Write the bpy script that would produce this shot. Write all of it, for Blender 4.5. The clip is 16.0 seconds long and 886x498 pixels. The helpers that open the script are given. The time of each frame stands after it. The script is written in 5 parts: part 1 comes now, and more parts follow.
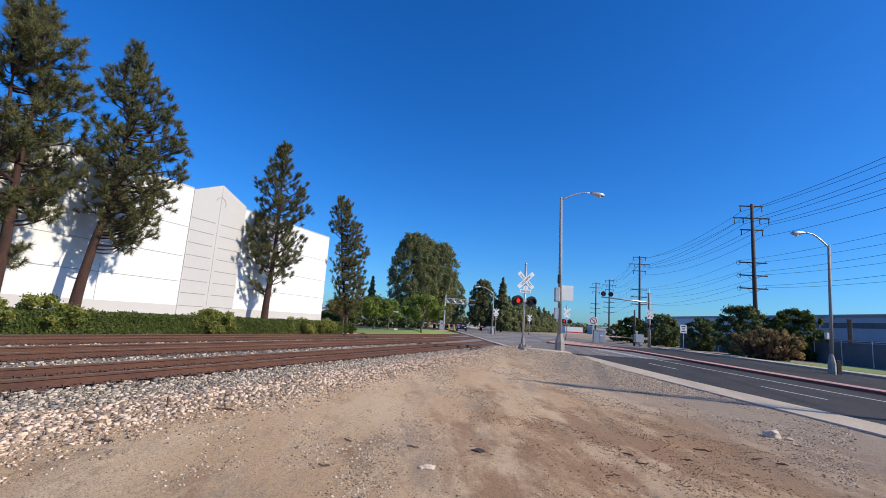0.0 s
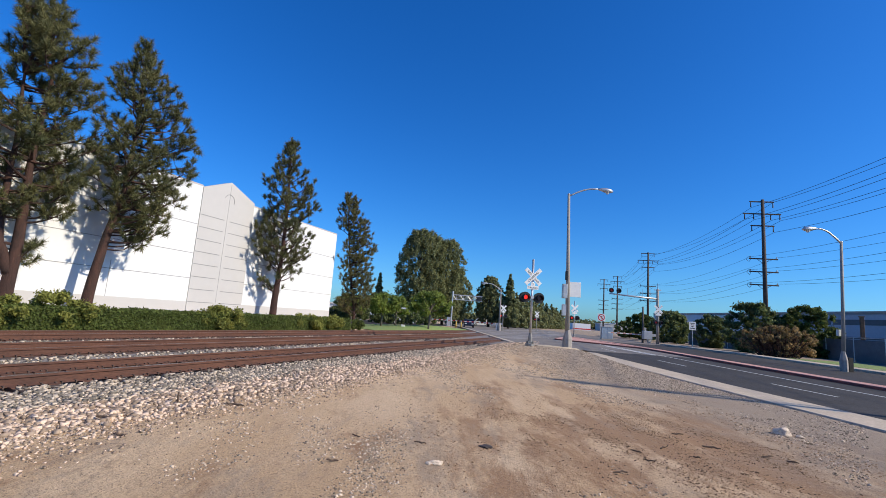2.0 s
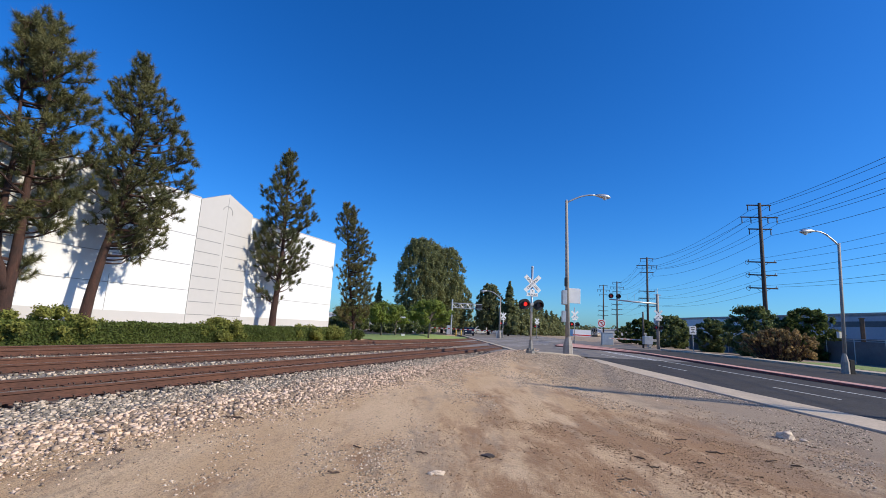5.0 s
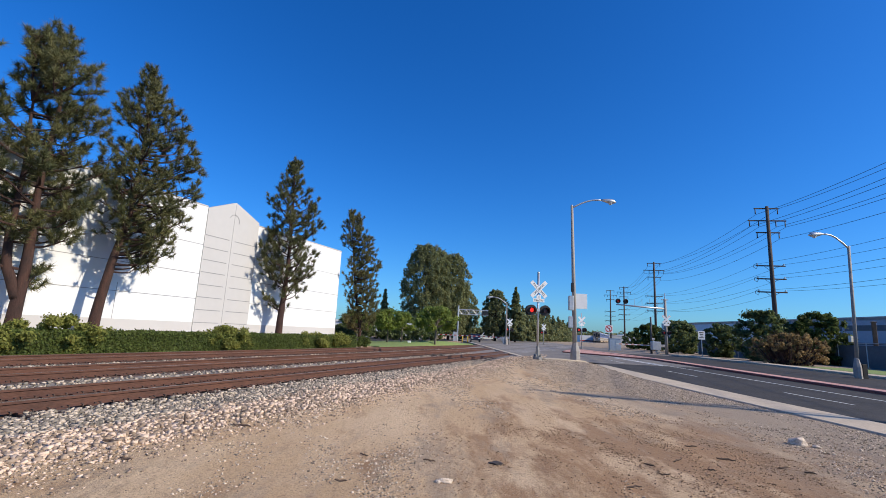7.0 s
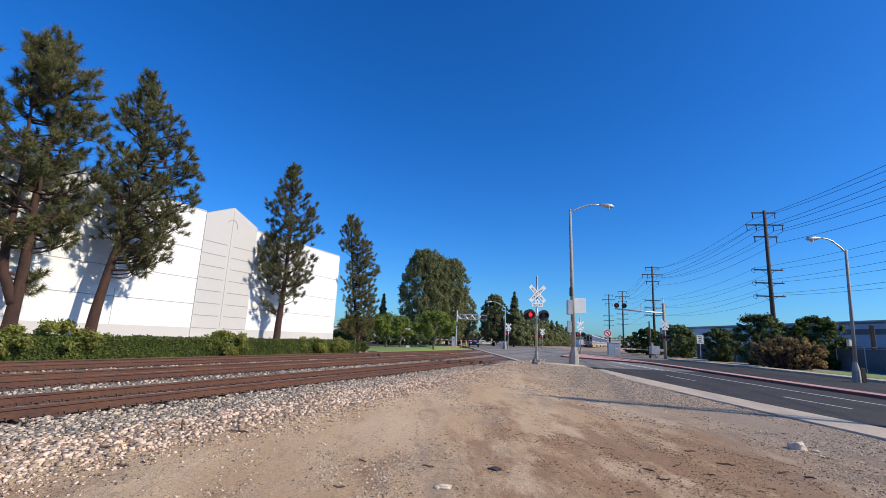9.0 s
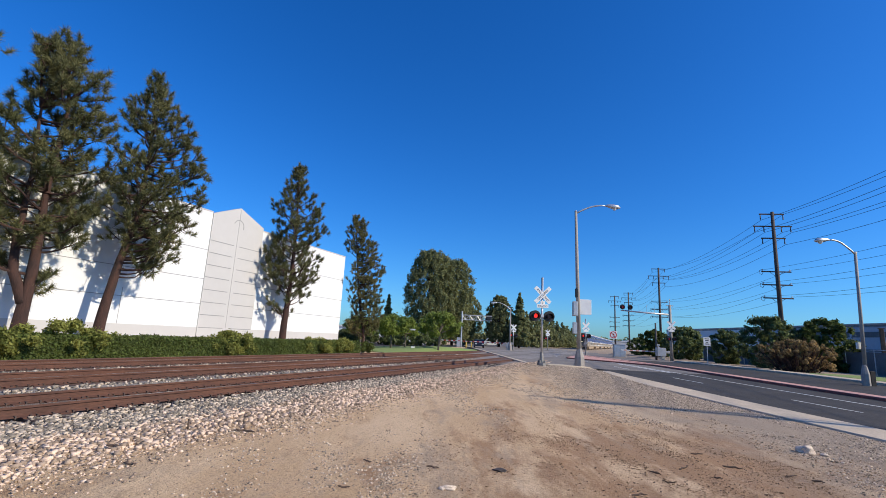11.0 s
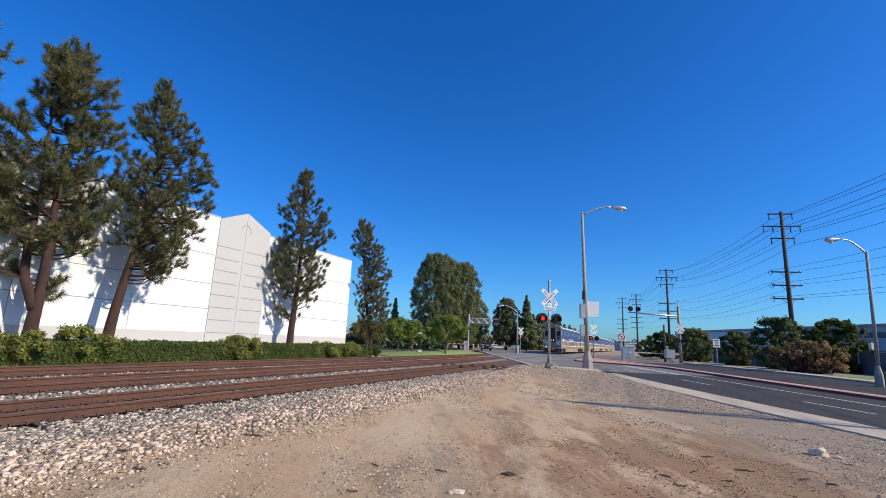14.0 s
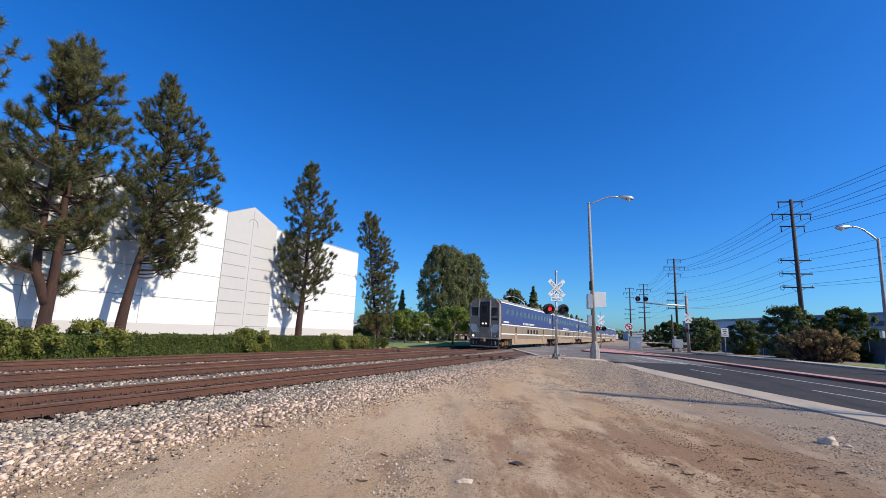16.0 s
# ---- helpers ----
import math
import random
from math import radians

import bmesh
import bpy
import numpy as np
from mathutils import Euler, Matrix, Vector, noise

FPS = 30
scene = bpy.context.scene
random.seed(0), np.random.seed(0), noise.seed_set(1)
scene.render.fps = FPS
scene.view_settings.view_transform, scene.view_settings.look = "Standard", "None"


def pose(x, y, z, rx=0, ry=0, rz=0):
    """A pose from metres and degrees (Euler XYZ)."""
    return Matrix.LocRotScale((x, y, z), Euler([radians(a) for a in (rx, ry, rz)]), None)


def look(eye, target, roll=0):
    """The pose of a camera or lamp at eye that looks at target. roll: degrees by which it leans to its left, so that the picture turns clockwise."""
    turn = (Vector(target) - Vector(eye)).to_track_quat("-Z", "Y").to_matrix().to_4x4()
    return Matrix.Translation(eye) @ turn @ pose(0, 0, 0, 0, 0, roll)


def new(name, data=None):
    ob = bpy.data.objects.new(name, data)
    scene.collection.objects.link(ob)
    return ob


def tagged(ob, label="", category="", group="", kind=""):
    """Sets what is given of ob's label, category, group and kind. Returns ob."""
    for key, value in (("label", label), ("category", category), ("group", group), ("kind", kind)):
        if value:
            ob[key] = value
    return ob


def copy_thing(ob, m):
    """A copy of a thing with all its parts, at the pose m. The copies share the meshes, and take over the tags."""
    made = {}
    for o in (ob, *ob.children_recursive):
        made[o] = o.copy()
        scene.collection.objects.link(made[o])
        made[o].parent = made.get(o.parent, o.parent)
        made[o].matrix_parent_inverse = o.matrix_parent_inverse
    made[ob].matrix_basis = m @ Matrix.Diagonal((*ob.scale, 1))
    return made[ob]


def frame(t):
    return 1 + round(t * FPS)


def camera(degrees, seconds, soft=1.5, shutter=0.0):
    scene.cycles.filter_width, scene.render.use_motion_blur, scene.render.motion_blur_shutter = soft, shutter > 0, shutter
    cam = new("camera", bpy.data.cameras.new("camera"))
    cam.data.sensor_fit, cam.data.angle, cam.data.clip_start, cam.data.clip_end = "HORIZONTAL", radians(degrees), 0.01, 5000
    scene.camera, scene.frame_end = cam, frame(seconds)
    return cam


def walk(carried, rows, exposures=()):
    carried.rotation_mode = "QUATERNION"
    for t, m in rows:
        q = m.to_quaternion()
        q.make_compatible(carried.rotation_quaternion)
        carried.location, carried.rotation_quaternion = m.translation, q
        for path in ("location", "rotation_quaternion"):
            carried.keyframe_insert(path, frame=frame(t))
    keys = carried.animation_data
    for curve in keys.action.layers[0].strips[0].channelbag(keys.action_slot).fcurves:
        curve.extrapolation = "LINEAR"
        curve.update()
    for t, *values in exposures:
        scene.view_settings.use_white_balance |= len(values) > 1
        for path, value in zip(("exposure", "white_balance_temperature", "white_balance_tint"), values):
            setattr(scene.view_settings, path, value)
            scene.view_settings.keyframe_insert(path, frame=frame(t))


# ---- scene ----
# World: y runs along the railway, x to the road side, z up. Eye height 1.75 m.
cam = camera(87.78, 16.0, soft=0.55)
EYE = (0.0, 0.0, 1.75)
TURNS = [
    (0.0, 98.927, -4.012, 20.275), (0.5, 98.686, -4.147, 20.404), (1.0, 98.405, -4.334, 20.647),
    (1.5, 98.3, -4.335, 20.978), (2.0, 98.43, -4.073, 21.172), (2.5, 98.612, -3.764, 21.217),
    (3.0, 98.745, -3.712, 21.459), (3.5, 98.808, -3.458, 21.576), (4.0, 99.055, -3.349, 21.387),
    (6.5, 99.941, -2.949, 21.274), (7.0, 100.212, -2.791, 21.927), (7.5, 100.385, -2.804, 22.093),
    (8.0, 100.56, -2.822, 21.969), (8.5, 100.692, -2.728, 21.787), (9.0, 100.801, -2.661, 21.758),
    (11.5, 100.889, -3.008, 22.473), (12.0, 100.958, -3.183, 22.333), (12.5, 101.039, -3.087, 22.315),
    (13.0, 101.154, -2.832, 22.525), (13.5, 101.245, -2.682, 22.862), (14.0, 101.229, -2.541, 23.225),
    (14.5, 100.928, -2.42, 23.472), (15.0, 100.524, -2.401, 23.623), (15.5, 100.233, -2.365, 23.799),
    (16.0, 100.153, -2.141, 24.092)]
walk(cam, [(t, pose(*EYE, rx, ry, rz)) for t, rx, ry, rz in TURNS])

# ---- light ----
SUN_EL, SUN_AZ = 33.0, 1.0  # degrees; azimuth from +x towards +y
world = bpy.data.worlds.new("sky")
scene.world = world
world.use_nodes = True
wn, wl = world.node_tree.nodes, world.node_tree.links
sky = wn.new("ShaderNodeTexSky")
sky.sky_type, sky.sun_disc = "NISHITA", False
sky.sun_elevation, sky.sun_rotation = radians(SUN_EL), radians(90 - SUN_AZ)
sky.altitude, sky.air_density, sky.dust_density, sky.ozone_density = 0, 1.0, 0.7, 5.0
vivid = wn.new("ShaderNodeHueSaturation")
vivid.inputs["Saturation"].default_value = 1.27
tint = wn.new("ShaderNodeMix")
tint.data_type, tint.blend_type = "RGBA", "MULTIPLY"
tint.inputs["Factor"].default_value, tint.inputs["B"].default_value = 1.0, (0.52, 0.96, 1.37, 1)
wl.new(sky.outputs[0], vivid.inputs["Color"])
wl.new(vivid.outputs[0], tint.inputs["A"])
wl.new(tint.outputs["Result"], wn["Background"].inputs["Color"])
wn["Background"].inputs["Strength"].default_value = 0.126
sun_data = bpy.data.lights.new("sun", "SUN")
sun_data.energy, sun_data.angle, sun_data.color = 5.3, radians(0.53), (1.0, 0.88, 0.70)
sun = new("sun", sun_data)
_a, _e = radians(SUN_AZ), radians(SUN_EL)
sun.matrix_world = look((60 * math.cos(_a), 60 * math.sin(_a), 60 * math.tan(_e)), (0, 0, 0))
scene.view_settings.exposure = 0.0

# ---- materials ----
MATS = {}


def mat(name, color, rough=0.8, metal=0.0, color2=None, scale=8.0, amount=0.5, bump=0.0, bscale=40.0, island=0.0,
        emit=None, estr=0.0, coord="Object", fine=0.25, stretch=(1, 1, 1), obj_rand=0.0, spec=0.5, leaf=0.0, third=None):
    """Two scales of noise between two colours, bump, and optional variation by island or object."""
    if name in MATS:
        return MATS[name]
    m = bpy.data.materials.new(name)
    m.use_nodes = True
    n, l = m.node_tree.nodes, m.node_tree.links
    b = n["Principled BSDF"]
    b.inputs["Roughness"].default_value, b.inputs["Metallic"].default_value = rough, metal
    b.inputs["Specular IOR Level"].default_value = spec
    c2 = color2 or tuple(v * 0.8 for v in color)
    tc = n.new("ShaderNodeTexCoord")
    mp = n.new("ShaderNodeMapping")
    mp.inputs["Scale"].default_value = stretch
    l.new(tc.outputs[coord], mp.inputs["Vector"])
    big = n.new("ShaderNodeTexNoise")
    big.inputs["Scale"].default_value, big.inputs["Detail"].default_value = scale, 6
    l.new(mp.outputs[0], big.inputs["Vector"])
    small = n.new("ShaderNodeTexNoise")
    small.inputs["Scale"].default_value, small.inputs["Detail"].default_value = scale * 11, 4
    l.new(mp.outputs[0], small.inputs["Vector"])
    ramp = n.new("ShaderNodeMapRange")
    ramp.inputs["From Min"].default_value, ramp.inputs["From Max"].default_value = 0.5 - 0.3 * (1 - amount) - 0.05, 0.5 + 0.3 * (1 - amount) + 0.05
    l.new(big.outputs["Fac"], ramp.inputs["Value"])
    mx = n.new("ShaderNodeMix")
    mx.data_type = "RGBA"
    mx.inputs["A"].default_value, mx.inputs["B"].default_value = (*color, 1), (*c2, 1)
    l.new(ramp.outputs[0], mx.inputs["Factor"])
    hsv = n.new("ShaderNodeHueSaturation")
    mr = n.new("ShaderNodeMapRange")
    mr.inputs["From Min"].default_value, mr.inputs["From Max"].default_value = 0.25, 0.75
    mr.inputs["To Min"].default_value, mr.inputs["To Max"].default_value = 1 - fine, 1 + fine
    l.new(small.outputs["Fac"], mr.inputs["Value"])
    val = mr.outputs[0]
    if island or obj_rand:
        if island:
            src = n.new("ShaderNodeNewGeometry").outputs["Random Per Island"]
        else:
            src = n.new("ShaderNodeObjectInfo").outputs["Random"]
        k = island or obj_rand
        ir = n.new("ShaderNodeMapRange")
        ir.inputs["To Min"].default_value, ir.inputs["To Max"].default_value = 1 - k, 1 + k
        l.new(src, ir.inputs["Value"])
        mu = n.new("ShaderNodeMath")
        mu.operation = "MULTIPLY"
        l.new(val, mu.inputs[0])
        l.new(ir.outputs[0], mu.inputs[1])
        val = mu.outputs[0]
    l.new(val, hsv.inputs["Value"])
    l.new(mx.outputs["Result"], hsv.inputs["Color"])
    l.new(hsv.outputs[0], b.inputs["Base Color"])
    if bump:
        bn = n.new("ShaderNodeTexNoise")
        bn.inputs["Scale"].default_value, bn.inputs["Detail"].default_value = bscale, 5
        l.new(mp.outputs[0], bn.inputs["Vector"])
        bp = n.new("ShaderNodeBump")
        bp.inputs["Strength"].default_value, bp.inputs["Distance"].default_value = min(1.0, bump), 0.02
        l.new(bn.outputs["Fac"], bp.inputs["Height"])
        l.new(bp.outputs[0], b.inputs["Normal"])
    if third:
        # a third colour for some of the islands
        cr = n.new("ShaderNodeMath")
        cr.operation = "GREATER_THAN"
        cr.inputs[1].default_value = 0.55
        l.new(n.new("ShaderNodeNewGeometry").outputs["Random Per Island"], cr.inputs[0])
        m3 = n.new("ShaderNodeMix")
        m3.data_type = "RGBA"
        m3.inputs["B"].default_value = (*third, 1)
        l.new(cr.outputs[0], m3.inputs["Factor"])
        l.new(mx.outputs["Result"], m3.inputs["A"])
        l.new(m3.outputs["Result"], hsv.inputs["Color"])
    if leaf:
        tr = n.new("ShaderNodeBsdfTranslucent")
        l.new(hsv.outputs[0], tr.inputs["Color"])
        ms = n.new("ShaderNodeMixShader")
        ms.inputs[0].default_value = leaf
        l.new(b.outputs[0], ms.inputs[1])
        l.new(tr.outputs[0], ms.inputs[2])
        l.new(ms.outputs[0], n["Material Output"].inputs["Surface"])
    if emit:
        b.inputs["Emission Color"].default_value, b.inputs["Emission Strength"].default_value = (*emit, 1), estr
    MATS[name] = m
    return m


def glass(name, tint=(0.02, 0.025, 0.03), rough=0.08):
    m = mat(name, tint, rough, 0.0, tint, 3, 0.3, fine=0.05, spec=0.8)
    return m




def ground_material():
    """Packed tan dirt with darker crumbly soil, pale worn tracks and grey fine gravel."""
    m = bpy.data.materials.new("dirt")
    m.use_nodes = True
    n, l = m.node_tree.nodes, m.node_tree.links
    b = n["Principled BSDF"]
    b.inputs["Roughness"].default_value, b.inputs["Specular IOR Level"].default_value = 0.97, 0.12
    tc = n.new("ShaderNodeTexCoord")

    turned = n.new("ShaderNodeMapping")
    turned.inputs["Rotation"].default_value = (0, 0, -radians(23.43))
    l.new(tc.outputs["Object"], turned.inputs["Vector"])

    def tex(scale, detail=5, rough=0.6, seed=0.0, stretch=None):
        """Noise; with stretch, drawn out along the road as wheels and runoff leave it."""
        mp = n.new("ShaderNodeMapping")
        mp.inputs["Location"].default_value = (seed, seed * 0.7, 0)
        mp.inputs["Scale"].default_value = stretch or (1, 1, 1)
        l.new(turned.outputs[0] if stretch else tc.outputs["Object"], mp.inputs["Vector"])
        t = n.new("ShaderNodeTexNoise")
        t.inputs["Scale"].default_value, t.inputs["Detail"].default_value, t.inputs["Roughness"].default_value = scale, detail, rough
        l.new(mp.outputs[0], t.inputs["Vector"])
        return t.outputs["Fac"]

    def band(src, lo, hi, top=1.0):
        r = n.new("ShaderNodeMapRange")
        r.inputs["From Min"].default_value, r.inputs["From Max"].default_value, r.inputs["To Max"].default_value = lo, hi, top
        l.new(src, r.inputs["Value"])
        return r.outputs[0]

    def mix(a, color, fac):
        x = n.new("ShaderNodeMix")
        x.data_type = "RGBA"
        if isinstance(a, tuple):
            x.inputs["A"].default_value = (*a, 1)
        else:
            l.new(a, x.inputs["A"])
        x.inputs["B"].default_value = (*color, 1)
        l.new(fac, x.inputs["Factor"])
        return x.outputs["Result"]
    c = mix((0.562, 0.386, 0.228), (0.665, 0.487, 0.313), band(tex(0.55, 6, 0.6, 3.0, (1, 0.22, 1)), 0.42, 0.6))
    far = n.new("ShaderNodeVectorMath")
    far.operation = "DISTANCE"
    l.new(tc.outputs["Object"], far.inputs[0])
    far.inputs[1].default_value = (1.1, 8.2, 0)
    lean = n.new("ShaderNodeMapRange")
    lean.inputs["From Min"].default_value, lean.inputs["From Max"].default_value = 0.5, 5.5
    lean.inputs["To Min"].default_value, lean.inputs["To Max"].default_value = 0.115, -0.06
    l.new(far.outputs["Value"], lean.inputs["Value"])
    soil = n.new("ShaderNodeMath")
    l.new(tex(0.9, 10, 0.74, 11.0, (1.0, 0.3, 1)), soil.inputs[0])
    l.new(lean.outputs[0], soil.inputs[1])
    c = mix(c, (0.325, 0.19, 0.105), band(soil.outputs[0], 0.48, 0.58, 0.85))
    dot = n.new("ShaderNodeVectorMath")
    dot.operation = "DOT_PRODUCT"
    l.new(tc.outputs["Object"], dot.inputs[0])
    dot.inputs[1].default_value = (0.9176, 0.3977, 0)
    edge = n.new("ShaderNodeMath")
    edge.operation = "MULTIPLY_ADD"
    l.new(tex(0.6, 8, 0.75, 41.0), edge.inputs[0])
    edge.inputs[1].default_value = 8.0
    l.new(dot.outputs["Value"], edge.inputs[2])
    c = mix(c, (0.3, 0.25, 0.2), band(edge.outputs[0], 8.2, 11.5, 0.8))
    c = mix(c, (0.36, 0.28, 0.205), band(tex(0.8, 10, 0.78, 27.0, (1, 0.28, 1)), 0.52, 0.62, 0.7))
    c = mix(c, (0.27, 0.185, 0.12), band(tex(3.2, 8, 0.75, 61.0, (1, 0.3, 1)), 0.56, 0.68, 0.6))
    c = mix(c, (0.2, 0.13, 0.08), band(tex(16.0, 8, 0.8, 5.0), 0.54, 0.66, 0.7))
    c = mix(c, (0.6, 0.455, 0.325), band(tex(34.0, 3, 0.6, 8.0), 0.6, 0.72, 0.7))
    c = mix(c, (0.16, 0.12, 0.09), band(tex(42.0, 3, 0.6, 15.0), 0.57, 0.68, 0.75))
    l.new(c, b.inputs["Base Color"])
    bp = n.new("ShaderNodeBump")
    bp.inputs["Strength"].default_value, bp.inputs["Distance"].default_value = 1.0, 0.05
    vor = n.new("ShaderNodeTexVoronoi")
    vor.inputs["Scale"].default_value = 38
    l.new(tc.outputs["Object"], vor.inputs["Vector"])
    bp2 = n.new("ShaderNodeBump")
    bp2.inputs["Strength"].default_value, bp2.inputs["Distance"].default_value, bp2.invert = 0.5, 0.012, True
    l.new(vor.outputs["Distance"], bp2.inputs["Height"])
    l.new(tex(10.0, 9, 0.75, 2.0), bp.inputs["Height"])
    l.new(bp.outputs[0], bp2.inputs["Normal"])
    l.new(bp2.outputs[0], b.inputs["Normal"])
    return m


M_DIRT = ground_material()
M_ASPHALT = mat("asphalt", (0.066, 0.061, 0.057), 0.9, 0, (0.046, 0.043, 0.04), 0.5, 0.4, 0.3, 90, fine=0.25, spec=0.2)
M_OLDROAD = mat("old_asphalt", (0.25, 0.22, 0.19), 0.9, 0, (0.15, 0.14, 0.13), 0.4, 0.3, 0.3, 90, fine=0.25, spec=0.2)
M_CONC = mat("concrete", (0.55, 0.455, 0.345), 0.95, 0, (0.44, 0.365, 0.28), 1.2, 0.3, 0.25, 60, fine=0.15, spec=0.1)
M_REDCONC = mat("red_stamped_concrete", (0.62, 0.36, 0.3), 0.9, 0, (0.5, 0.27, 0.22), 1.5, 0.3, 0.3, 30, fine=0.15, spec=0.15)
M_KERBRED = mat("red_kerb_paint", (0.26, 0.085, 0.07), 0.85, 0, (0.16, 0.065, 0.055), 2, 0.4, fine=0.2)
M_LINE = mat("road_paint", (0.72, 0.72, 0.68), 0.7, 0, (0.5, 0.5, 0.47), 4, 0.4, fine=0.15)
M_RUSTBED = mat("rust_stained_ballast", (0.15, 0.085, 0.06), 0.95, 0, (0.10, 0.065, 0.05), 3, 0.3, 1.0, 25, fine=0.35)
M_BALLAST = mat("ballast_bed", (0.27, 0.235, 0.21), 0.95, 0, (0.17, 0.15, 0.135), 3, 0.3, 1.0, 25, fine=0.35)
M_STONE = mat("ballast_stone", (0.31, 0.265, 0.215), 0.95, 0, (0.21, 0.185, 0.155), 0.8, 0.3, 0.3, 40, island=0.4, fine=0.15, spec=0.15, third=(0.42, 0.345, 0.27))
M_PINKSTONE = mat("pinkish_ballast_stone", (0.42, 0.315, 0.23), 0.95, 0, (0.3, 0.225, 0.165), 0.8, 0.3, 0.3, 40, island=0.35, fine=0.15, spec=0.15, third=(0.55, 0.415, 0.315))
M_PEBBLE = mat("pebble", (0.37, 0.29, 0.21), 0.95, 0, (0.27, 0.22, 0.17), 1.5, 0.3, island=0.5, fine=0.15, spec=0.15, third=(0.45, 0.36, 0.275))
M_RUST = mat("rusty_rail_steel", (0.13, 0.056, 0.034), 0.85, 0.1, (0.075, 0.035, 0.025), 3, 0.3, 0.3, 60, fine=0.3, stretch=(1, 0.3, 1))
M_RAILTOP = mat("worn_rail_head", (0.33, 0.27, 0.24), 0.35, 0.8, (0.22, 0.16, 0.13), 2, 0.3, stretch=(1, 0.1, 1), fine=0.15)
M_TIE = mat("rust_stained_tie", (0.085, 0.055, 0.042), 0.95, 0, (0.045, 0.032, 0.027), 5, 0.3, 0.5, 40, obj_rand=0.35, fine=0.3)
M_BLACK = mat("black_paint", (0.012, 0.012, 0.013), 0.55, 0, (0.02, 0.02, 0.02), 4, 0.3, fine=0.1)
M_GALV = mat("galvanised_steel", (0.62, 0.62, 0.61), 0.45, 0.6, (0.45, 0.46, 0.47), 4, 0.3, fine=0.1)
M_ALU = mat("brushed_aluminium", (0.62, 0.62, 0.62), 0.4, 0.7, (0.5, 0.5, 0.5), 3, 0.3, fine=0.08)
M_LAMPPOLE = mat("concrete_lamp_pole", (0.35, 0.32, 0.285), 0.8, 0, (0.27, 0.245, 0.22), 5, 0.3, 0.2, 80, fine=0.15)
M_WHITE = mat("white_sign_face", (0.82, 0.82, 0.8), 0.5, 0, (0.74, 0.74, 0.72), 3, 0.3, fine=0.04)
M_WALL = mat("white_painted_concrete", (0.71, 0.715, 0.725), 0.85, 0, (0.67, 0.675, 0.685), 0.2, 0.3, 0.05, 30, fine=0.02)
M_WALLG = mat("grey_painted_concrete", (0.5, 0.485, 0.475), 0.85, 0, (0.465, 0.45, 0.44), 0.2, 0.3, 0.05, 30, fine=0.02)
M_JOINT = mat("panel_joint", (0.3, 0.3, 0.3), 0.9)
M_GRASS = mat("lawn", (0.17, 0.26, 0.06), 0.95, 0, (0.21, 0.24, 0.08), 0.8, 0.3, 0.8, 40, fine=0.35)
M_BARK = mat("pine_bark", (0.075, 0.034, 0.024), 0.95, 0, (0.025, 0.015, 0.013), 4, 0.3, 1.0, 18, stretch=(1, 1, 0.35), fine=0.35)
M_BARK2 = mat("grey_bark", (0.17, 0.14, 0.115), 0.95, 0, (0.1, 0.085, 0.07), 5, 0.3, 0.8, 25, stretch=(1, 1, 0.4), fine=0.3)
M_NEEDLE = mat("pine_needles", (0.185, 0.172, 0.064), 0.6, 0, (0.075, 0.09, 0.038), 0.7, 0.3, island=0.5, fine=0.3, leaf=0.3, spec=0.4)
M_NEEDLE2 = mat("dull_conifer_needles", (0.22, 0.19, 0.075), 0.7, 0, (0.12, 0.125, 0.055), 0.5, 0.3, island=0.45, fine=0.3, leaf=0.35, spec=0.3)
M_CEDAR = mat("olive_conifer_foliage", (0.26, 0.265, 0.115), 0.8, 0, (0.16, 0.18, 0.085), 0.35, 0.3, island=0.35, fine=0.3, leaf=0.4, spec=0.25)
M_LEAF = mat("bright_green_leaves", (0.29, 0.34, 0.07), 0.6, 0, (0.13, 0.19, 0.045), 0.8, 0.3, island=0.4, fine=0.25, leaf=0.48, spec=0.25)
M_DARKLEAF = mat("dark_green_leaves", (0.19, 0.225, 0.08), 0.5, 0, (0.1, 0.13, 0.05), 0.8, 0.3, island=0.5, fine=0.25, leaf=0.48, spec=0.25)
M_HEDGE = mat("hedge_leaves", (0.12, 0.15, 0.035), 0.65, 0, (0.075, 0.105, 0.028), 0.7, 0.3, island=0.45, fine=0.25, leaf=0.48, spec=0.25)
M_BUSH = mat("yellow_green_shrub_leaves", (0.36, 0.36, 0.09), 0.65, 0, (0.13, 0.155, 0.038), 1.2, 0.3, island=0.4, fine=0.25, leaf=0.48, spec=0.25)
M_DRYBUSH = mat("dry_brown_shrub_leaves", (0.46, 0.32, 0.15), 0.85, 0, (0.24, 0.18, 0.085), 1.2, 0.3, island=0.5, fine=0.25, leaf=0.48, spec=0.25)
M_POLEWOOD = mat("weathered_pole_wood", (0.085, 0.065, 0.056), 0.9, 0, (0.055, 0.044, 0.038), 2, 0.3, 0.5, 30, stretch=(1, 1, 0.1), fine=0.25)
M_WIRE = mat("wire", (0.025, 0.027, 0.03), 0.6, 0.3)
M_WINDOW = glass("dark_glass")
M_TRAINWIN = glass("sky_lit_train_glass", (0.05, 0.055, 0.07), 0.12)
M_BRONZE = mat("dusty_bronze_train_side", (0.27, 0.21, 0.15), 0.6, 0.15, (0.2, 0.155, 0.11), 0.8, 0.3, fine=0.15)
M_CASTBASE = mat("weathered_cast_steel", (0.3, 0.29, 0.27), 0.7, 0.3, (0.2, 0.19, 0.175), 5, 0.3, 0.2, 60, fine=0.2)
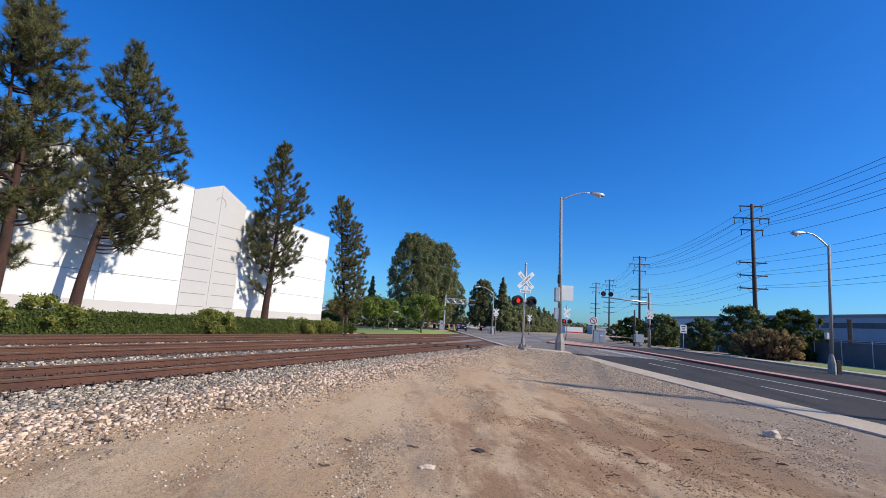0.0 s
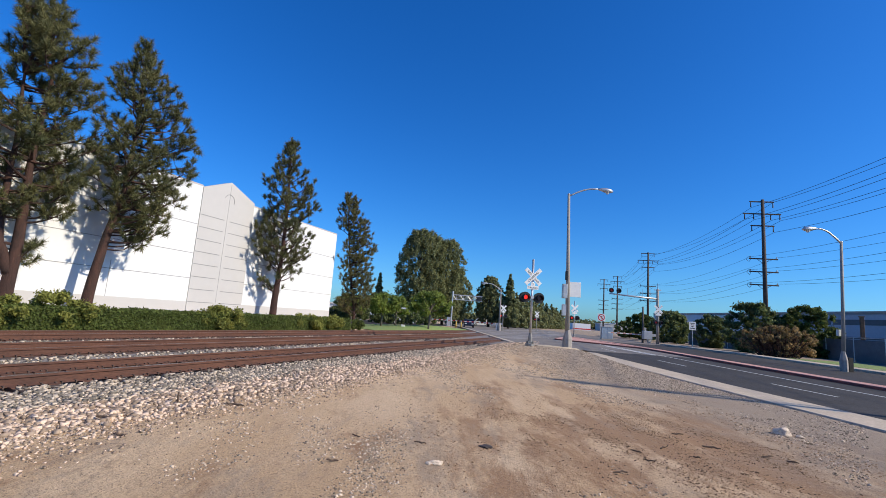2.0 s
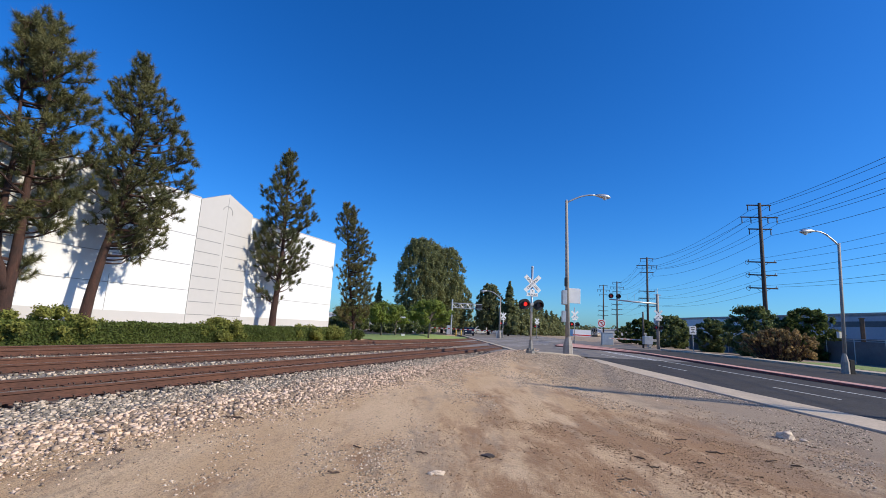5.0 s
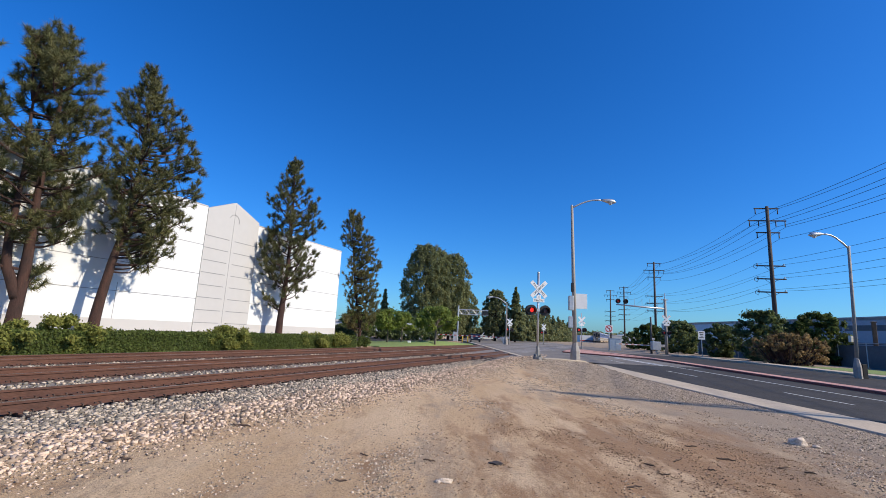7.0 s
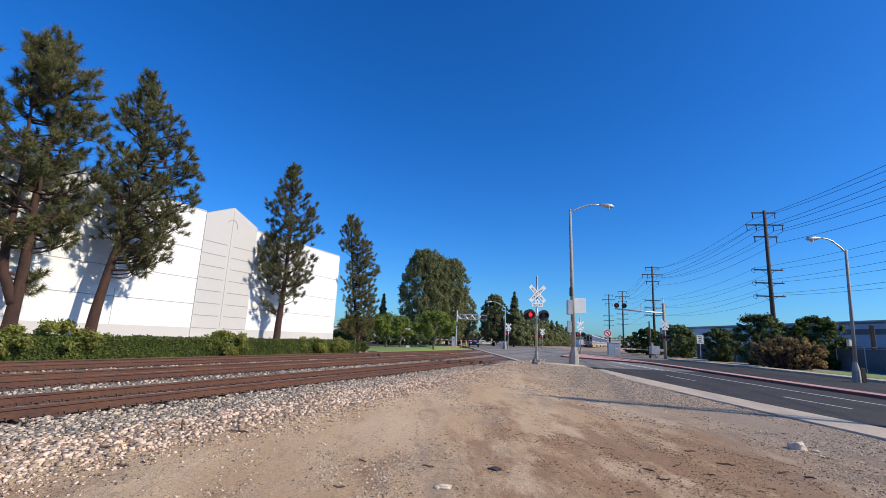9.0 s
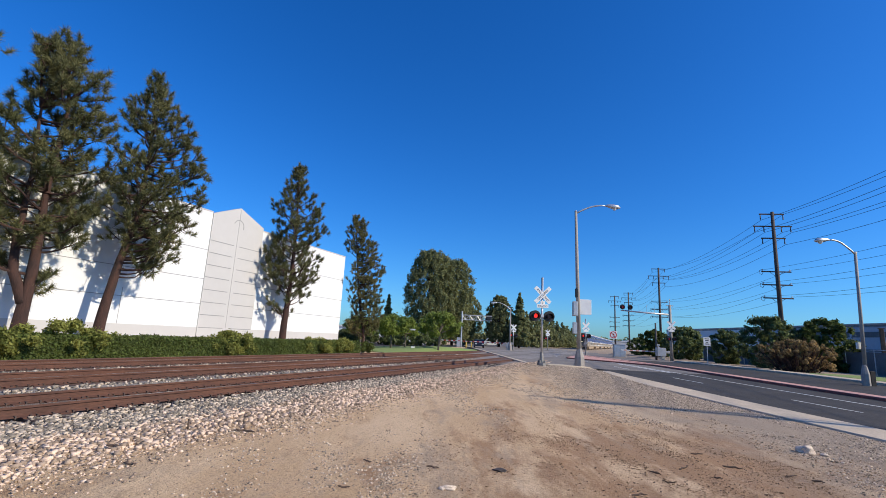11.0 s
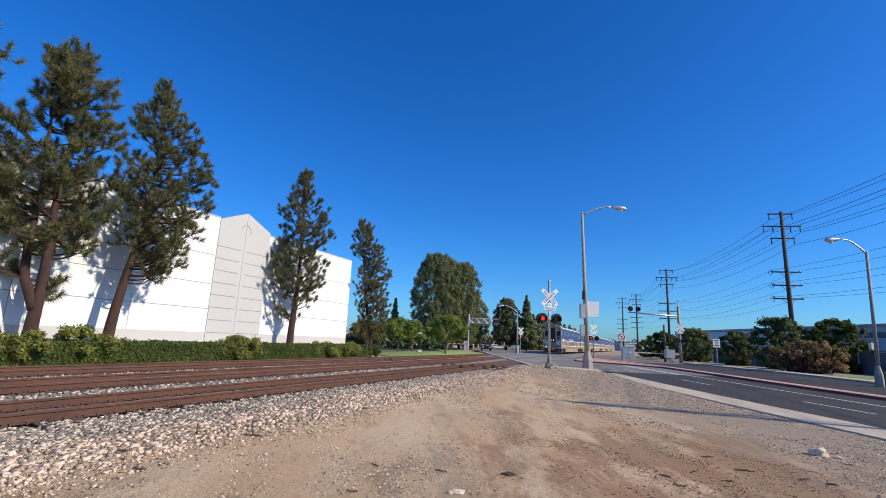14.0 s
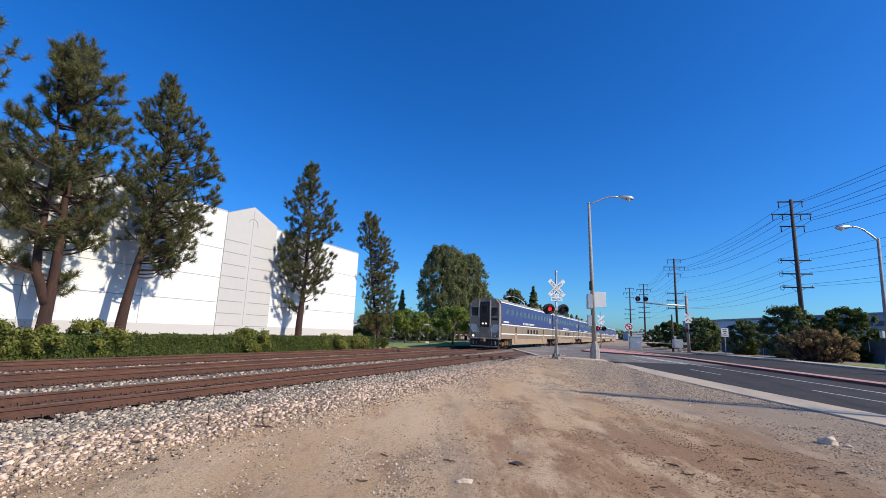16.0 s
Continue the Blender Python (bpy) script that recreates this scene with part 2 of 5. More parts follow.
M_WAREHOUSE = mat("blue_grey_wall", (0.4, 0.43, 0.48), 0.85, 0, (0.35, 0.38, 0.43), 0.3, 0.3, fine=0.06)
M_WAREROOF = mat("pale_roof_edge", (0.42, 0.42, 0.42), 0.85, 0, (0.36, 0.36, 0.36), 0.3, 0.3, fine=0.06)
M_FENCE = mat("dark_fence_screen", (0.15, 0.155, 0.16), 0.9, 0, (0.105, 0.11, 0.115), 1, 0.3, fine=0.15)
M_RED = mat("red_sign_paint", (0.55, 0.03, 0.025), 0.5)
M_REDGLOW = mat("lit_red_lens", (0.5, 0.01, 0.01), 0.3, emit=(1.0, 0.03, 0.015), estr=0.95)
M_REDFAINT = mat("faintly_lit_red_lens", (0.4, 0.01, 0.01), 0.3, emit=(1.0, 0.04, 0.03), estr=0.1)
M_REDDIM = mat("unlit_red_lens", (0.09, 0.006, 0.008), 0.25)
M_HEAD = mat("lit_headlamp", (0.9, 0.85, 0.7), 0.3, emit=(1.0, 0.86, 0.6), estr=1.8)
M_BLUE = mat("blue_train_paint", (0.032, 0.048, 0.16), 0.45, 0.0, (0.036, 0.052, 0.145), 0.6, 0.3, fine=0.05)
M_SILVER = mat("silver_train_paint", (0.46, 0.41, 0.34), 0.5, 0.2, (0.2, 0.185, 0.165), 0.8, 0.3, fine=0.1)
M_GRIME = mat("dusty_silver_skirt", (0.31, 0.215, 0.13), 0.8, 0.05, (0.36, 0.265, 0.175), 0.6, 0.3, fine=0.15)
M_FRONT = mat("dusty_grey_train_front", (0.33, 0.27, 0.2), 0.6, 0.0, (0.22, 0.175, 0.13), 2, 0.3, fine=0.15)
M_TRUCK = mat("brown_bogie_dirt", (0.2, 0.125, 0.07), 0.9, 0.1, (0.09, 0.06, 0.04), 2, 0.3, fine=0.3)
M_CARPAINT = mat("dark_blue_car_paint", (0.02, 0.025, 0.045), 0.25, 0.3)
M_PANEL = mat("worn_crossing_panel", (0.27, 0.245, 0.22), 0.9, 0, (0.19, 0.175, 0.16), 1.5, 0.3, 0.3, 60, fine=0.2, obj_rand=0.2)
M_TYRE = mat("tyre_rubber", (0.02, 0.02, 0.02), 0.9)


# ---- geometry helpers ----
class Geo:
    """Collects vertices and faces for one mesh."""

    def __init__(self):
        self.v, self.f = [], []

    def add(self, verts, faces, m=None):
        o = len(self.v)
        self.v.extend(tuple(m @ Vector(p)) if m else tuple(p) for p in verts)
        self.f.extend(tuple(i + o for i in f) for f in faces)
        return self

    def box(self, c, s, m=None, bevel=0.0):
        x, y, z = (k / 2 for k in s)
        if bevel:
            b = min(bevel, x * 0.9, y * 0.9, z * 0.9)
            ring = [(x - b, -y), (x, -y + b), (x, y - b), (x - b, y), (-x + b, y), (-x, y - b), (-x, -y + b), (-x + b, -y)]
            inn = [(px * (x - b) / x, py * (y - b) / y) for px, py in ring]
            vs = []
            for zz, rr in ((-z, inn), (-z + b, ring), (z - b, ring), (z, inn)):
                vs += [(c[0] + px, c[1] + py, c[2] + zz) for px, py in rr]
            fs = [tuple(range(7, -1, -1)), tuple(range(24, 32))]
            for k in range(3):
                fs += [(k * 8 + i, k * 8 + (i + 1) % 8, k * 8 + 8 + (i + 1) % 8, k * 8 + 8 + i) for i in range(8)]
            return self.add(vs, fs, m)
        vs = [(c[0] + a * x, c[1] + b2 * y, c[2] + d * z) for d in (-1, 1) for b2 in (-1, 1) for a in (-1, 1)]
        return self.add(vs, [(0, 2, 3, 1), (4, 5, 7, 6), (0, 1, 5, 4), (1, 3, 7, 5), (3, 2, 6, 7), (2, 0, 4, 6)], m)

    def tube(self, path, radii, n=8, m=None, caps=True):
        if not hasattr(radii, "__len__"):
            radii = [radii] * len(path)
        pts = [Vector(p) for p in path]
        vs, fs = [], []
        for i, p in enumerate(pts):
            d = (pts[min(i + 1, len(pts) - 1)] - pts[max(i - 1, 0)]).normalized()
            ref = Vector((1, 0, 0)) if abs(d.x) < 0.8 else Vector((0, 1, 0))
            u = d.cross(ref).normalized()
            w = d.cross(u)
            for k in range(n):
                a = 2 * math.pi * k / n
                vs.append(p + radii[i] * (math.cos(a) * u + math.sin(a) * w))
        for i in range(len(pts) - 1):
            fs += [(i * n + k, i * n + (k + 1) % n, (i + 1) * n + (k + 1) % n, (i + 1) * n + k) for k in range(n)]
        if caps:
            fs += [tuple(range(n - 1, -1, -1)), tuple((len(pts) - 1) * n + k for k in range(n))]
        return self.add(vs, fs, m)

    def prism(self, poly, axis, a, b, m=None):
        """Extrude a polygon: axis 'y' takes (x, z) points, 'x' takes (y, z), 'z' takes (x, y)."""
        mk = {"y": lambda p, t: (p[0], t, p[1]), "x": lambda p, t: (t, p[0], p[1]), "z": lambda p, t: (p[0], p[1], t)}[axis]
        n = len(poly)
        vs = [mk(p, a) for p in poly] + [mk(p, b) for p in poly]
        fs = [tuple(range(n)), tuple(range(2 * n - 1, n - 1, -1))] + [(i, n + i, n + (i + 1) % n, (i + 1) % n) for i in range(n)]
        return self.add(vs, fs, m)

    def grid(self, xs, ys, fz):
        o, nx = len(self.v), len(xs)
        for y in ys:
            self.v.extend((x, y, fz(x, y)) for x in xs)
        for j in range(len(ys) - 1):
            for i in range(nx - 1):
                k = o + j * nx + i
                self.f.append((k, k + 1, k + nx + 1, k + nx))
        return self

    def mesh(self, name):
        me = bpy.data.meshes.new(name)
        me.from_pydata(self.v, [], self.f)
        bm = bmesh.new()
        bm.from_mesh(me)
        if len(self.f) < 20000:
            bmesh.ops.recalc_face_normals(bm, faces=bm.faces)
        bm.to_mesh(me)
        bm.free()
        return me


def part(name, g, material, parent=None, label="", smooth=False):
    me = g.mesh(name) if isinstance(g, Geo) else g
    if not me.materials:
        me.materials.append(material)
    if smooth:
        me.polygons.foreach_set("use_smooth", [True] * len(me.polygons))
    ob = new(name, me)
    if parent is not None:
        ob.parent = parent
    if label:
        tagged(ob, label)
    return ob


def thing(name, m, label, category, group="", kind=""):
    ob = new(name)
    ob.empty_display_size = 0.2
    ob.matrix_basis = m
    return tagged(ob, label, category, group, kind)


def structure(name, g, material, label, category, smooth=False, kind="structure"):
    return tagged(part(name, g, material, None, "", smooth), label, category, kind=kind)


def sstep(a, b, x):
    t = max(0.0, min(1.0, (x - a) / (b - a)))
    return t * t * (3 - 2 * t)


# ---- ground plan ----
RAIL_Z = 0.24
TRACKS = (-10.48, -14.71, -18.94)
RA = radians(23.43)  # the road leans this far from the railway
RV, RN = (-math.sin(RA), math.cos(RA)), (math.cos(RA), math.sin(RA))


def rp(l, m, z=None):
    """A point by its distance across and along the road."""
    x, y = RN[0] * l + RV[0] * m, RN[1] * l + RV[1] * m
    return (x, y, road_z(l, m) if z is None else z)


def to_lm(x, y):
    return x * RN[0] + y * RN[1], x * RV[0] + y * RV[1]


def road_z(l, m):
    x, y = RN[0] * l + RV[0] * m, RN[1] * l + RV[1] * m
    near = sstep(-9.0, -2.0, x)
    return 0.235 * (1 - near) + near * 0.235 * sstep(14, 48, m)


def ground_z(x, y):
    l, m = to_lm(x, y)
    z = 0.2 * sstep(14, 45, y) + 0.27 * math.exp(-((x + 5.2) ** 2 + (y - 29.5) ** 2) / 30.0)
    if x < -7.5:
        z += (-0.12 - z) * sstep(-7.5, -8.6, x) if x > -21.5 else -z
    if l > 9.8 and m > -200:
        k = sstep(9.8, 10.4, l)
        z = z * (1 - k) + k * (road_z(l, m) - 0.12)
    if l > 31.5:
        z = road_z(l, m) + 0.06 * sstep(31.5, 33, l)
    r = math.hypot(x, y)
    if r < 60:
        z += 0.025 * noise.noise((x * 0.6, y * 0.6, 0))
    if r < 34 and x > -8.5 and l < 9.8:
        fade = sstep(34, 24, r)
        z += fade * (0.022 * noise.noise((l * 1.3, m * 0.35, 5)) + 0.012 * noise.noise((x * 3.1, y * 2.2, 7)) + 0.006 * noise.noise((x * 8, y * 7, 9)))
    return z


# ---- ground, railway bed, road ----
def spaced(a, b, near, step, far_ratio=1.25):
    """Grid lines, fine inside (a, b) and widening outside."""
    xs = [a + i * step for i in range(int((b - a) / step) + 1)]
    s, lo, hi = step, xs[0], xs[-1]
    while hi < near or lo > -near:
        s *= far_ratio
        lo, hi = lo - s, hi + s
        xs = [lo] + xs + [hi]
    return xs


GX = sorted(set(spaced(-24, 34, 3000, 0.6)) | {-8 + 0.14 * k for k in range(114)})
GY = sorted(set(spaced(-4, 64, 3000, 0.6)) | {2.0 + 0.14 * k for k in range(157)})
ground = structure("ground", Geo().grid(GX, GY, ground_z), M_DIRT, "bare tan dirt and fine gravel ground beside the tracks", "ground", smooth=True)


def bed_z(x):
    """Ballast profile across the three tracks."""
    top = 0.035
    if x > -9.85:
        return top - 0.05 - 0.03 * sstep(-8.9, -6.5, x) + 0.03 * sstep(-9.2, -8.9, x)
    if x < -20.2:
        return top - 0.2 * sstep(-20.2, -21.6, x) if x > -21.6 else top - 0.2
    d = min(abs(x - c) for c in TRACKS)
    return top - 0.05 * sstep(1.2, 2.1, d)


bx = [-21.7 + i * 0.25 for i in range(62)]
by = [-12 + i * 0.3 for i in range(250)] + [63 + i * 6 for i in range(80)]
bed = structure("ballast_bed", Geo().grid(bx, by, lambda x, y: bed_z(x) + 0.15 * sstep(2.5, 6.6, to_lm(x, y)[0]) * sstep(25, 34, y) + 0.025 * noise.noise((x * 3, y * 3, 1))), M_BALLAST,
                "grey crushed stone ballast bed under the railway tracks", "ballast", smooth=True)
bed.data.materials.append(M_RUSTBED)
for p in bed.data.polygons:
    p.material_index = 1 if min(abs(p.center.x - c) for c in TRACKS) < 1.35 else 0


def rail_profile(c):
    p = [(-0.075, 0), (0.075, 0), (0.075, 0.012), (0.012, 0.035), (0.012, 0.13), (0.037, 0.142), (0.037, 0.178), (0.03, 0.186),
         (-0.03, 0.186), (-0.037, 0.178), (-0.037, 0.142), (-0.012, 0.13), (-0.012, 0.035), (-0.075, 0.012)]
    return [(c + x, RAIL_Z - 0.186 + z) for x, z in p]


TIE_ME = {}


def build_track(c, n):
    tr = thing("railway_track", pose(0, 0, 0), "rust-brown railway track on tie plates and ballast", "railway track", "three parallel tracks")
    for s in (-1, 1):
        part("rail", Geo().prism(rail_profile(c + s * 0.7525), "y", -14, 620), M_RUST, tr)
        part("rail_head", Geo().box((c + s * 0.7525, 303, RAIL_Z + 0.0015), (0.046, 634, 0.003)), M_RAILTOP, tr, "worn shiny rail head")
    if "t" not in TIE_ME:
        g = Geo().box((0, 0, 0), (2.59, 0.22, 0.18), bevel=0.015)
        TIE_ME["t"] = g.mesh("tie")
        TIE_ME["t"].materials.append(M_TIE)
    y, k = -4.0, 0
    rng = random.Random(n)
    while y < 76 and k < 150:
        ob = part("tie", TIE_ME["t"], M_TIE, tr)
        ob.matrix_basis = pose(c + rng.uniform(-0.05, 0.05), y + rng.uniform(-0.03, 0.03), RAIL_Z - 0.186 - 0.09 - 0.008, 0, 0, rng.uniform(-1, 1))
        y += 0.56
        k += 1
    far, plates, spikes = Geo(), Geo(), Geo()
    while y < 320:
        far.box((c, y, RAIL_Z - 0.284), (2.59, 0.22, 0.18))
        y += 0.6
    part("distant_tie_row", far, M_TIE, tr)["kind"] = "stuff"
    y = -4.0
    while y < 60:
        for s in (-1, 1):
            rx = c + s * 0.7525
            plates.box((rx, y, RAIL_Z - 0.186), (0.36, 0.19, 0.022))
            for q in (-0.1, 0.1):
                spikes.box((rx + q, y + 0.05 * q * 10, RAIL_Z - 0.165), (0.035, 0.03, 0.03))
            for q in (-0.16, 0.16):
                spikes.box((rx, y + q, RAIL_Z - 0.178), (0.2, 0.025, 0.05))
        y += 0.56
    part("plate_fastening", plates, M_RUST, tr)["kind"] = "stuff"
    part("spike_fastening", spikes, M_TIE, tr)["kind"] = "stuff"
    return tr


for n, c in enumerate(TRACKS):
    build_track(c, n)


def strip(l0, l1, m0, m1, dz, step=2.0, nl=2):
    """A sheet along the road that follows its level."""
    g = Geo()
    n = max(2, int((m1 - m0) / step))
    ls = [l0 + (l1 - l0) * i / nl for i in range(nl + 1)]
    for j in range(n + 1):
        m = m0 + (m1 - m0) * j / n
        for l in ls:
            x, y, z = rp(l, m)
            g.v.append((x, y, z + dz))
    w = nl + 1
    for j in range(n):
        for i in range(nl):
            k = j * w + i
            g.f.append((k, k + 1, k + w + 1, k + w))
    return g


def slab(l0, l1, m0, m1, dz, h, step=3.0):
    """A raised strip with sides, h above the road level."""
    g = Geo()
    n = max(1, int((m1 - m0) / step))
    for j in range(n + 1):
        m = m0 + (m1 - m0) * j / n
        b = 0.03
        for l, zz in ((l0, dz - 0.1), (l0, dz + h - b), (l0 + b, dz + h), (l1 - b, dz + h), (l1, dz + h - b), (l1, dz - 0.1)):
            x, y, z = rp(l, m)
            g.v.append((x, y, z + zz))
    for j in range(n):
        for i in range(5):
            k = j * 6 + i
            g.f.append((k, k + 1, k + 7, k + 6))
    g.f += [tuple(range(6)), tuple(range(n * 6 + 5, n * 6 - 1, -1))]
    return g


road = structure("road", strip(11.5, 34, -40, 33, 0.0, 2, 8), M_ASPHALT, "dark grey asphalt road with worn lane lines", "road", smooth=True)
structure("road_beyond_crossing", strip(7.0, 34.5, 33, 420, 0.004, 1.2, 14), M_OLDROAD, "pale worn asphalt road over the railway crossing", "road", smooth=True)
structure("road_far_lanes", strip(20.6, 29.8, 33, 56, 0.009, 1.2, 6), M_ASPHALT, "dark asphalt lanes beyond the median", "road", smooth=True)
structure("crossing_edge", slab(6.75, 7.2, 32.5, 112, 0, 0.012), M_CONC, "pale concrete edge of the railway crossing", "kerb")
structure("gutter", slab(10.05, 11.56, -40, 31, 0, 0.02), M_CONC, "pale concrete gutter strip along the road edge", "gutter")
g = Geo()
for k in range(13):
    q = k / 12
    px, py = -5.35 + 2.9 * q, 30.0 + 2.75 * q - 0.5 * math.sin(math.pi * q)
    for w, dz in ((-0.55, -0.25), (-0.55, 0.06), (0.7, 0.06), (0.7, -0.25)):
        cx, cy = px - 0.69 * w, py + 0.72 * w
        g.v.append((cx, cy, max(ground_z(px, py), ground_z(cx, cy)) + dz))
for k in range(12):
    g.f += [(k * 4 + i, k * 4 + i + 1, k * 4 + i + 5, k * 4 + i + 4) for i in range(3)]
g.f += [(0, 1, 2, 3), (51, 50, 49, 48)]
structure("gutter_return", g, M_CONC, "pale concrete strip from the gutter to the signal mast", "gutter")
structure("lane_line_1", strip(17.0, 17.14, -40, 46, 0.006), M_LINE, "worn white solid lane line", "road marking")
structure("lane_line_2", strip(16.45, 16.75, 33, 42, 0.006), M_LINE, "worn white solid lane line", "road marking")
for k in range(9):
    m0 = -20 + k * 9.3 - 1.4
    structure("lane_dash", strip(14.3, 14.41, m0, m0 + 3.1, 0.008), M_LINE, "worn white lane dash on asphalt", "road marking")
median = structure("median", slab(19.57, 20.5, -40, 62.4, 0, 0.13), M_REDCONC, "raised median with red stamped concrete top", "median")
structure("median_kerb_1", slab(19.46, 19.57, -40, 62.5, 0, 0.128), M_KERBRED, "dark red painted kerb of the median", "kerb")
structure("median_kerb_2", slab(20.5, 20.6, -40, 62.5, 0, 0.128), M_KERBRED, "dark red painted kerb of the median", "kerb")
NOSE = ((14.0, 49.2), (17.0, 45.0), (19.45, 41.5), (19.45, 61.0), (18.2, 60.0), (16.0, 55.0), (14.3, 50.6))


def lm_plate(outline, dz, h):
    """A raised plate with a rounded rim over an outline given across and along the road."""
    g, n = Geo(), len(outline)
    cl, cm = sum(p[0] for p in outline) / n, sum(p[1] for p in outline) / n
    for shrink, z in ((1.0, dz - 0.1), (1.0, dz + h - 0.02), (0.985, dz + h)):
        for l, m in outline:
            x, y, rz = rp(cl + (l - cl) * shrink, cm + (m - cm) * shrink)
            g.v.append((x, y, rz + z))
    for k in range(2):
        g.f += [(k * n + i, k * n + (i + 1) % n, (k + 1) * n + (i + 1) % n, (k + 1) * n + i) for i in range(n)]
    g.f.append(tuple(range(2 * n, 3 * n)))
    return g


structure("median_nose_kerb", lm_plate(NOSE, 0, 0.12), M_KERBRED, "dark red kerb round the flared end of the median", "kerb")
structure("median_nose", lm_plate([(16.9 + (l - 16.9) * 0.93, 51.5 + (m - 51.5) * 0.95) for l, m in NOSE], 0, 0.135), M_REDCONC, "flared red stamped concrete end of the median", "median")
structure("kerb", slab(29.8, 30.0, -40, 58, 0, 0.15), M_CONC, "concrete kerb at the far road edge", "kerb")
structure("pavement", slab(30.0, 31.7, -40, 58, 0, 0.146), M_CONC, "pale concrete pavement behind the kerb", "pavement")
structure("lawn_strip", slab(31.7, 37.5, -40, 40, 0, 0.16), M_GRASS, "mown grass strip behind the pavement", "lawn")


# ---- signals and lamps ----
def crossbuck(parent, z, y, tracks_sign=True, s=1.0, lettered=True):
    """Two crossed white blades with a small plate below; faces -y."""
    for k, a in enumerate((45, -45)):
        b = part("crossbuck_blade", Geo().box((0, 0, 0), (1.22 * s, 0.02, 0.23 * s), bevel=0.006), M_WHITE, parent, "white crossbuck blade")
        b.matrix_basis = pose(0, y - 0.012 * k, z, 0, a, 0)
        if lettered:
            word = "CROSSING" if k else "RAIL  ROAD"
            text_on(word, b, 0.17 * s, (0, -0.0125, -0.053 * s))
    if tracks_sign:
        p = part("track_count_plate", Geo().box((0, y, z - 0.62 * s), (0.66 * s, 0.02, 0.2 * s), bevel=0.006).box((0, y, z - 0.43 * s), (0.26 * s, 0.02, 0.19 * s), bevel=0.006), M_WHITE, parent, "white plate reading 3 tracks")
        if lettered:
            text_on("TRACKS", p, 0.15 * s, (0, y - 0.0125, z - 0.675 * s))
            text_on("3", p, 0.17 * s, (0, y - 0.0125, z - 0.49 * s))


def text_on(word, parent, size, at):
    cu = bpy.data.curves.new("lettering", "FONT")
    cu.body, cu.size, cu.align_x, cu.extrude = word, size, "CENTER", 0.002
    cu.materials.append(M_BLACK)
    ob = new("lettering", cu)
    ob.parent = parent
    ob.matrix_basis = pose(*at, 90, 0, 0)
    return ob


LENSES = []  # (disc, first lit?)


def flasher(parent, z, y, lit_first, x, s=1.0, glow=None):
    """A round black-backed signal head with hood and a turning two-faced lens disc; faces -y."""
    bg = Geo()
    n = 24
    ring = [(x + 0.3 * s * math.cos(2 * math.pi * k / n), z + 0.3 * s * math.sin(2 * math.pi * k / n)) for k in range(n)]
    bg.prism(ring, "y", y, y + 0.02)
    head = part("signal_head", bg, M_BLACK, parent, "round black signal background")
    hood = Geo()
    for a0 in range(-40, 220, 20):
        c = [math.radians(a0), math.radians(a0 + 20)]
        vs = []
        for yy, zz in ((y, 0), (y - 0.28 * s, -0.03 * s)):
            for a in c:
                for r0 in (0.17, 0.178):
                    vs.append((x + r0 * s * math.cos(a), yy, z + zz + r0 * s * math.sin(a)))
        hood.add(vs, [(0, 2, 6, 4), (1, 5, 7, 3), (4, 6, 7, 5), (0, 4, 5, 1), (2, 3, 7, 6)])
    part("hood", hood, M_BLACK, head)
    part("housing", Geo().tube([(x, y + 0.02, z), (x, y + 0.16 * s, z)], [0.16 * s, 0.12 * s], 16), M_BLACK, head)
    face = [(0.125 * s * math.cos(2 * math.pi * k / 20), 0.125 * s * math.sin(2 * math.pi * k / 20)) for k in range(20)]
    g = Geo().prism(face, "y", -0.006, 0.006)
    me = g.mesh("lens")
    me.materials.append(glow or M_REDGLOW)
    me.materials.append(M_REDDIM)
    for p in me.polygons:
        p.material_index = 0 if p.normal.y < -0.5 else 1
    lens = new("lens", me)
    lens.parent = head
    LENSES.append((lens, (x, y - 0.012, z), lit_first))
    tagged(lens, "red signal lens")
    return head


def mast_signal(x, y, z, turn, s, height, lights, buck, flip=False, name="crossing_signal", label="aluminium crossing signal mast with crossbuck and flashing red lights", lettered=True):
    th = thing(name, pose(x, y, z, 0, 0, turn), label, "crossing signal", "crossing signals")
    part("mast", Geo().tube([(0, 0, 0.35 * s), (0, 0, height)], 0.065 * s, 12), M_ALU, th, smooth=True)
    part("finial", Geo().tube([(0, 0, height), (0, 0, height + 0.05), (0, 0, height + 0.1)], [0.075 * s, 0.07 * s, 0.02], 12), M_ALU, th)
    part("base", Geo().tube([(0, 0, -0.1), (0, 0, 0.04), (0, 0, 0.06), (0, 0, 0.4 * s), (0, 0, 0.62 * s)], [0.27 * s, 0.27 * s, 0.13 * s, 0.11 * s, 0.075 * s], 8), M_CASTBASE, th, "cast steel mast base")
    for q in range(4):
        a = math.radians(45 + 90 * q)
        part("base_leg", Geo().box((0.19 * s * math.cos(a), 0.19 * s * math.sin(a), 0.1 * s), (0.08 * s, 0.08 * s, 0.16 * s), bevel=0.02), M_CASTBASE, th)
    part("crossarm", Geo().tube([(-0.42 * s, 0.02, lights), (0.42 * s, 0.02, lights)], 0.035 * s, 8), M_GALV, th)
    part("junction_box", Geo().box((0, 0, lights), (0.2 * s, 0.18 * s, 0.16 * s), bevel=0.02), M_GALV, th)
    flasher(th, lights, -0.1, not flip, -0.40 * s, s)
    flasher(th, lights, -0.1, flip, 0.40 * s, s)
    # a pair for the other side of the road
    flasher_back(th, lights, s)
    crossbuck(th, buck, -0.1, True, s, lettered)
    return th


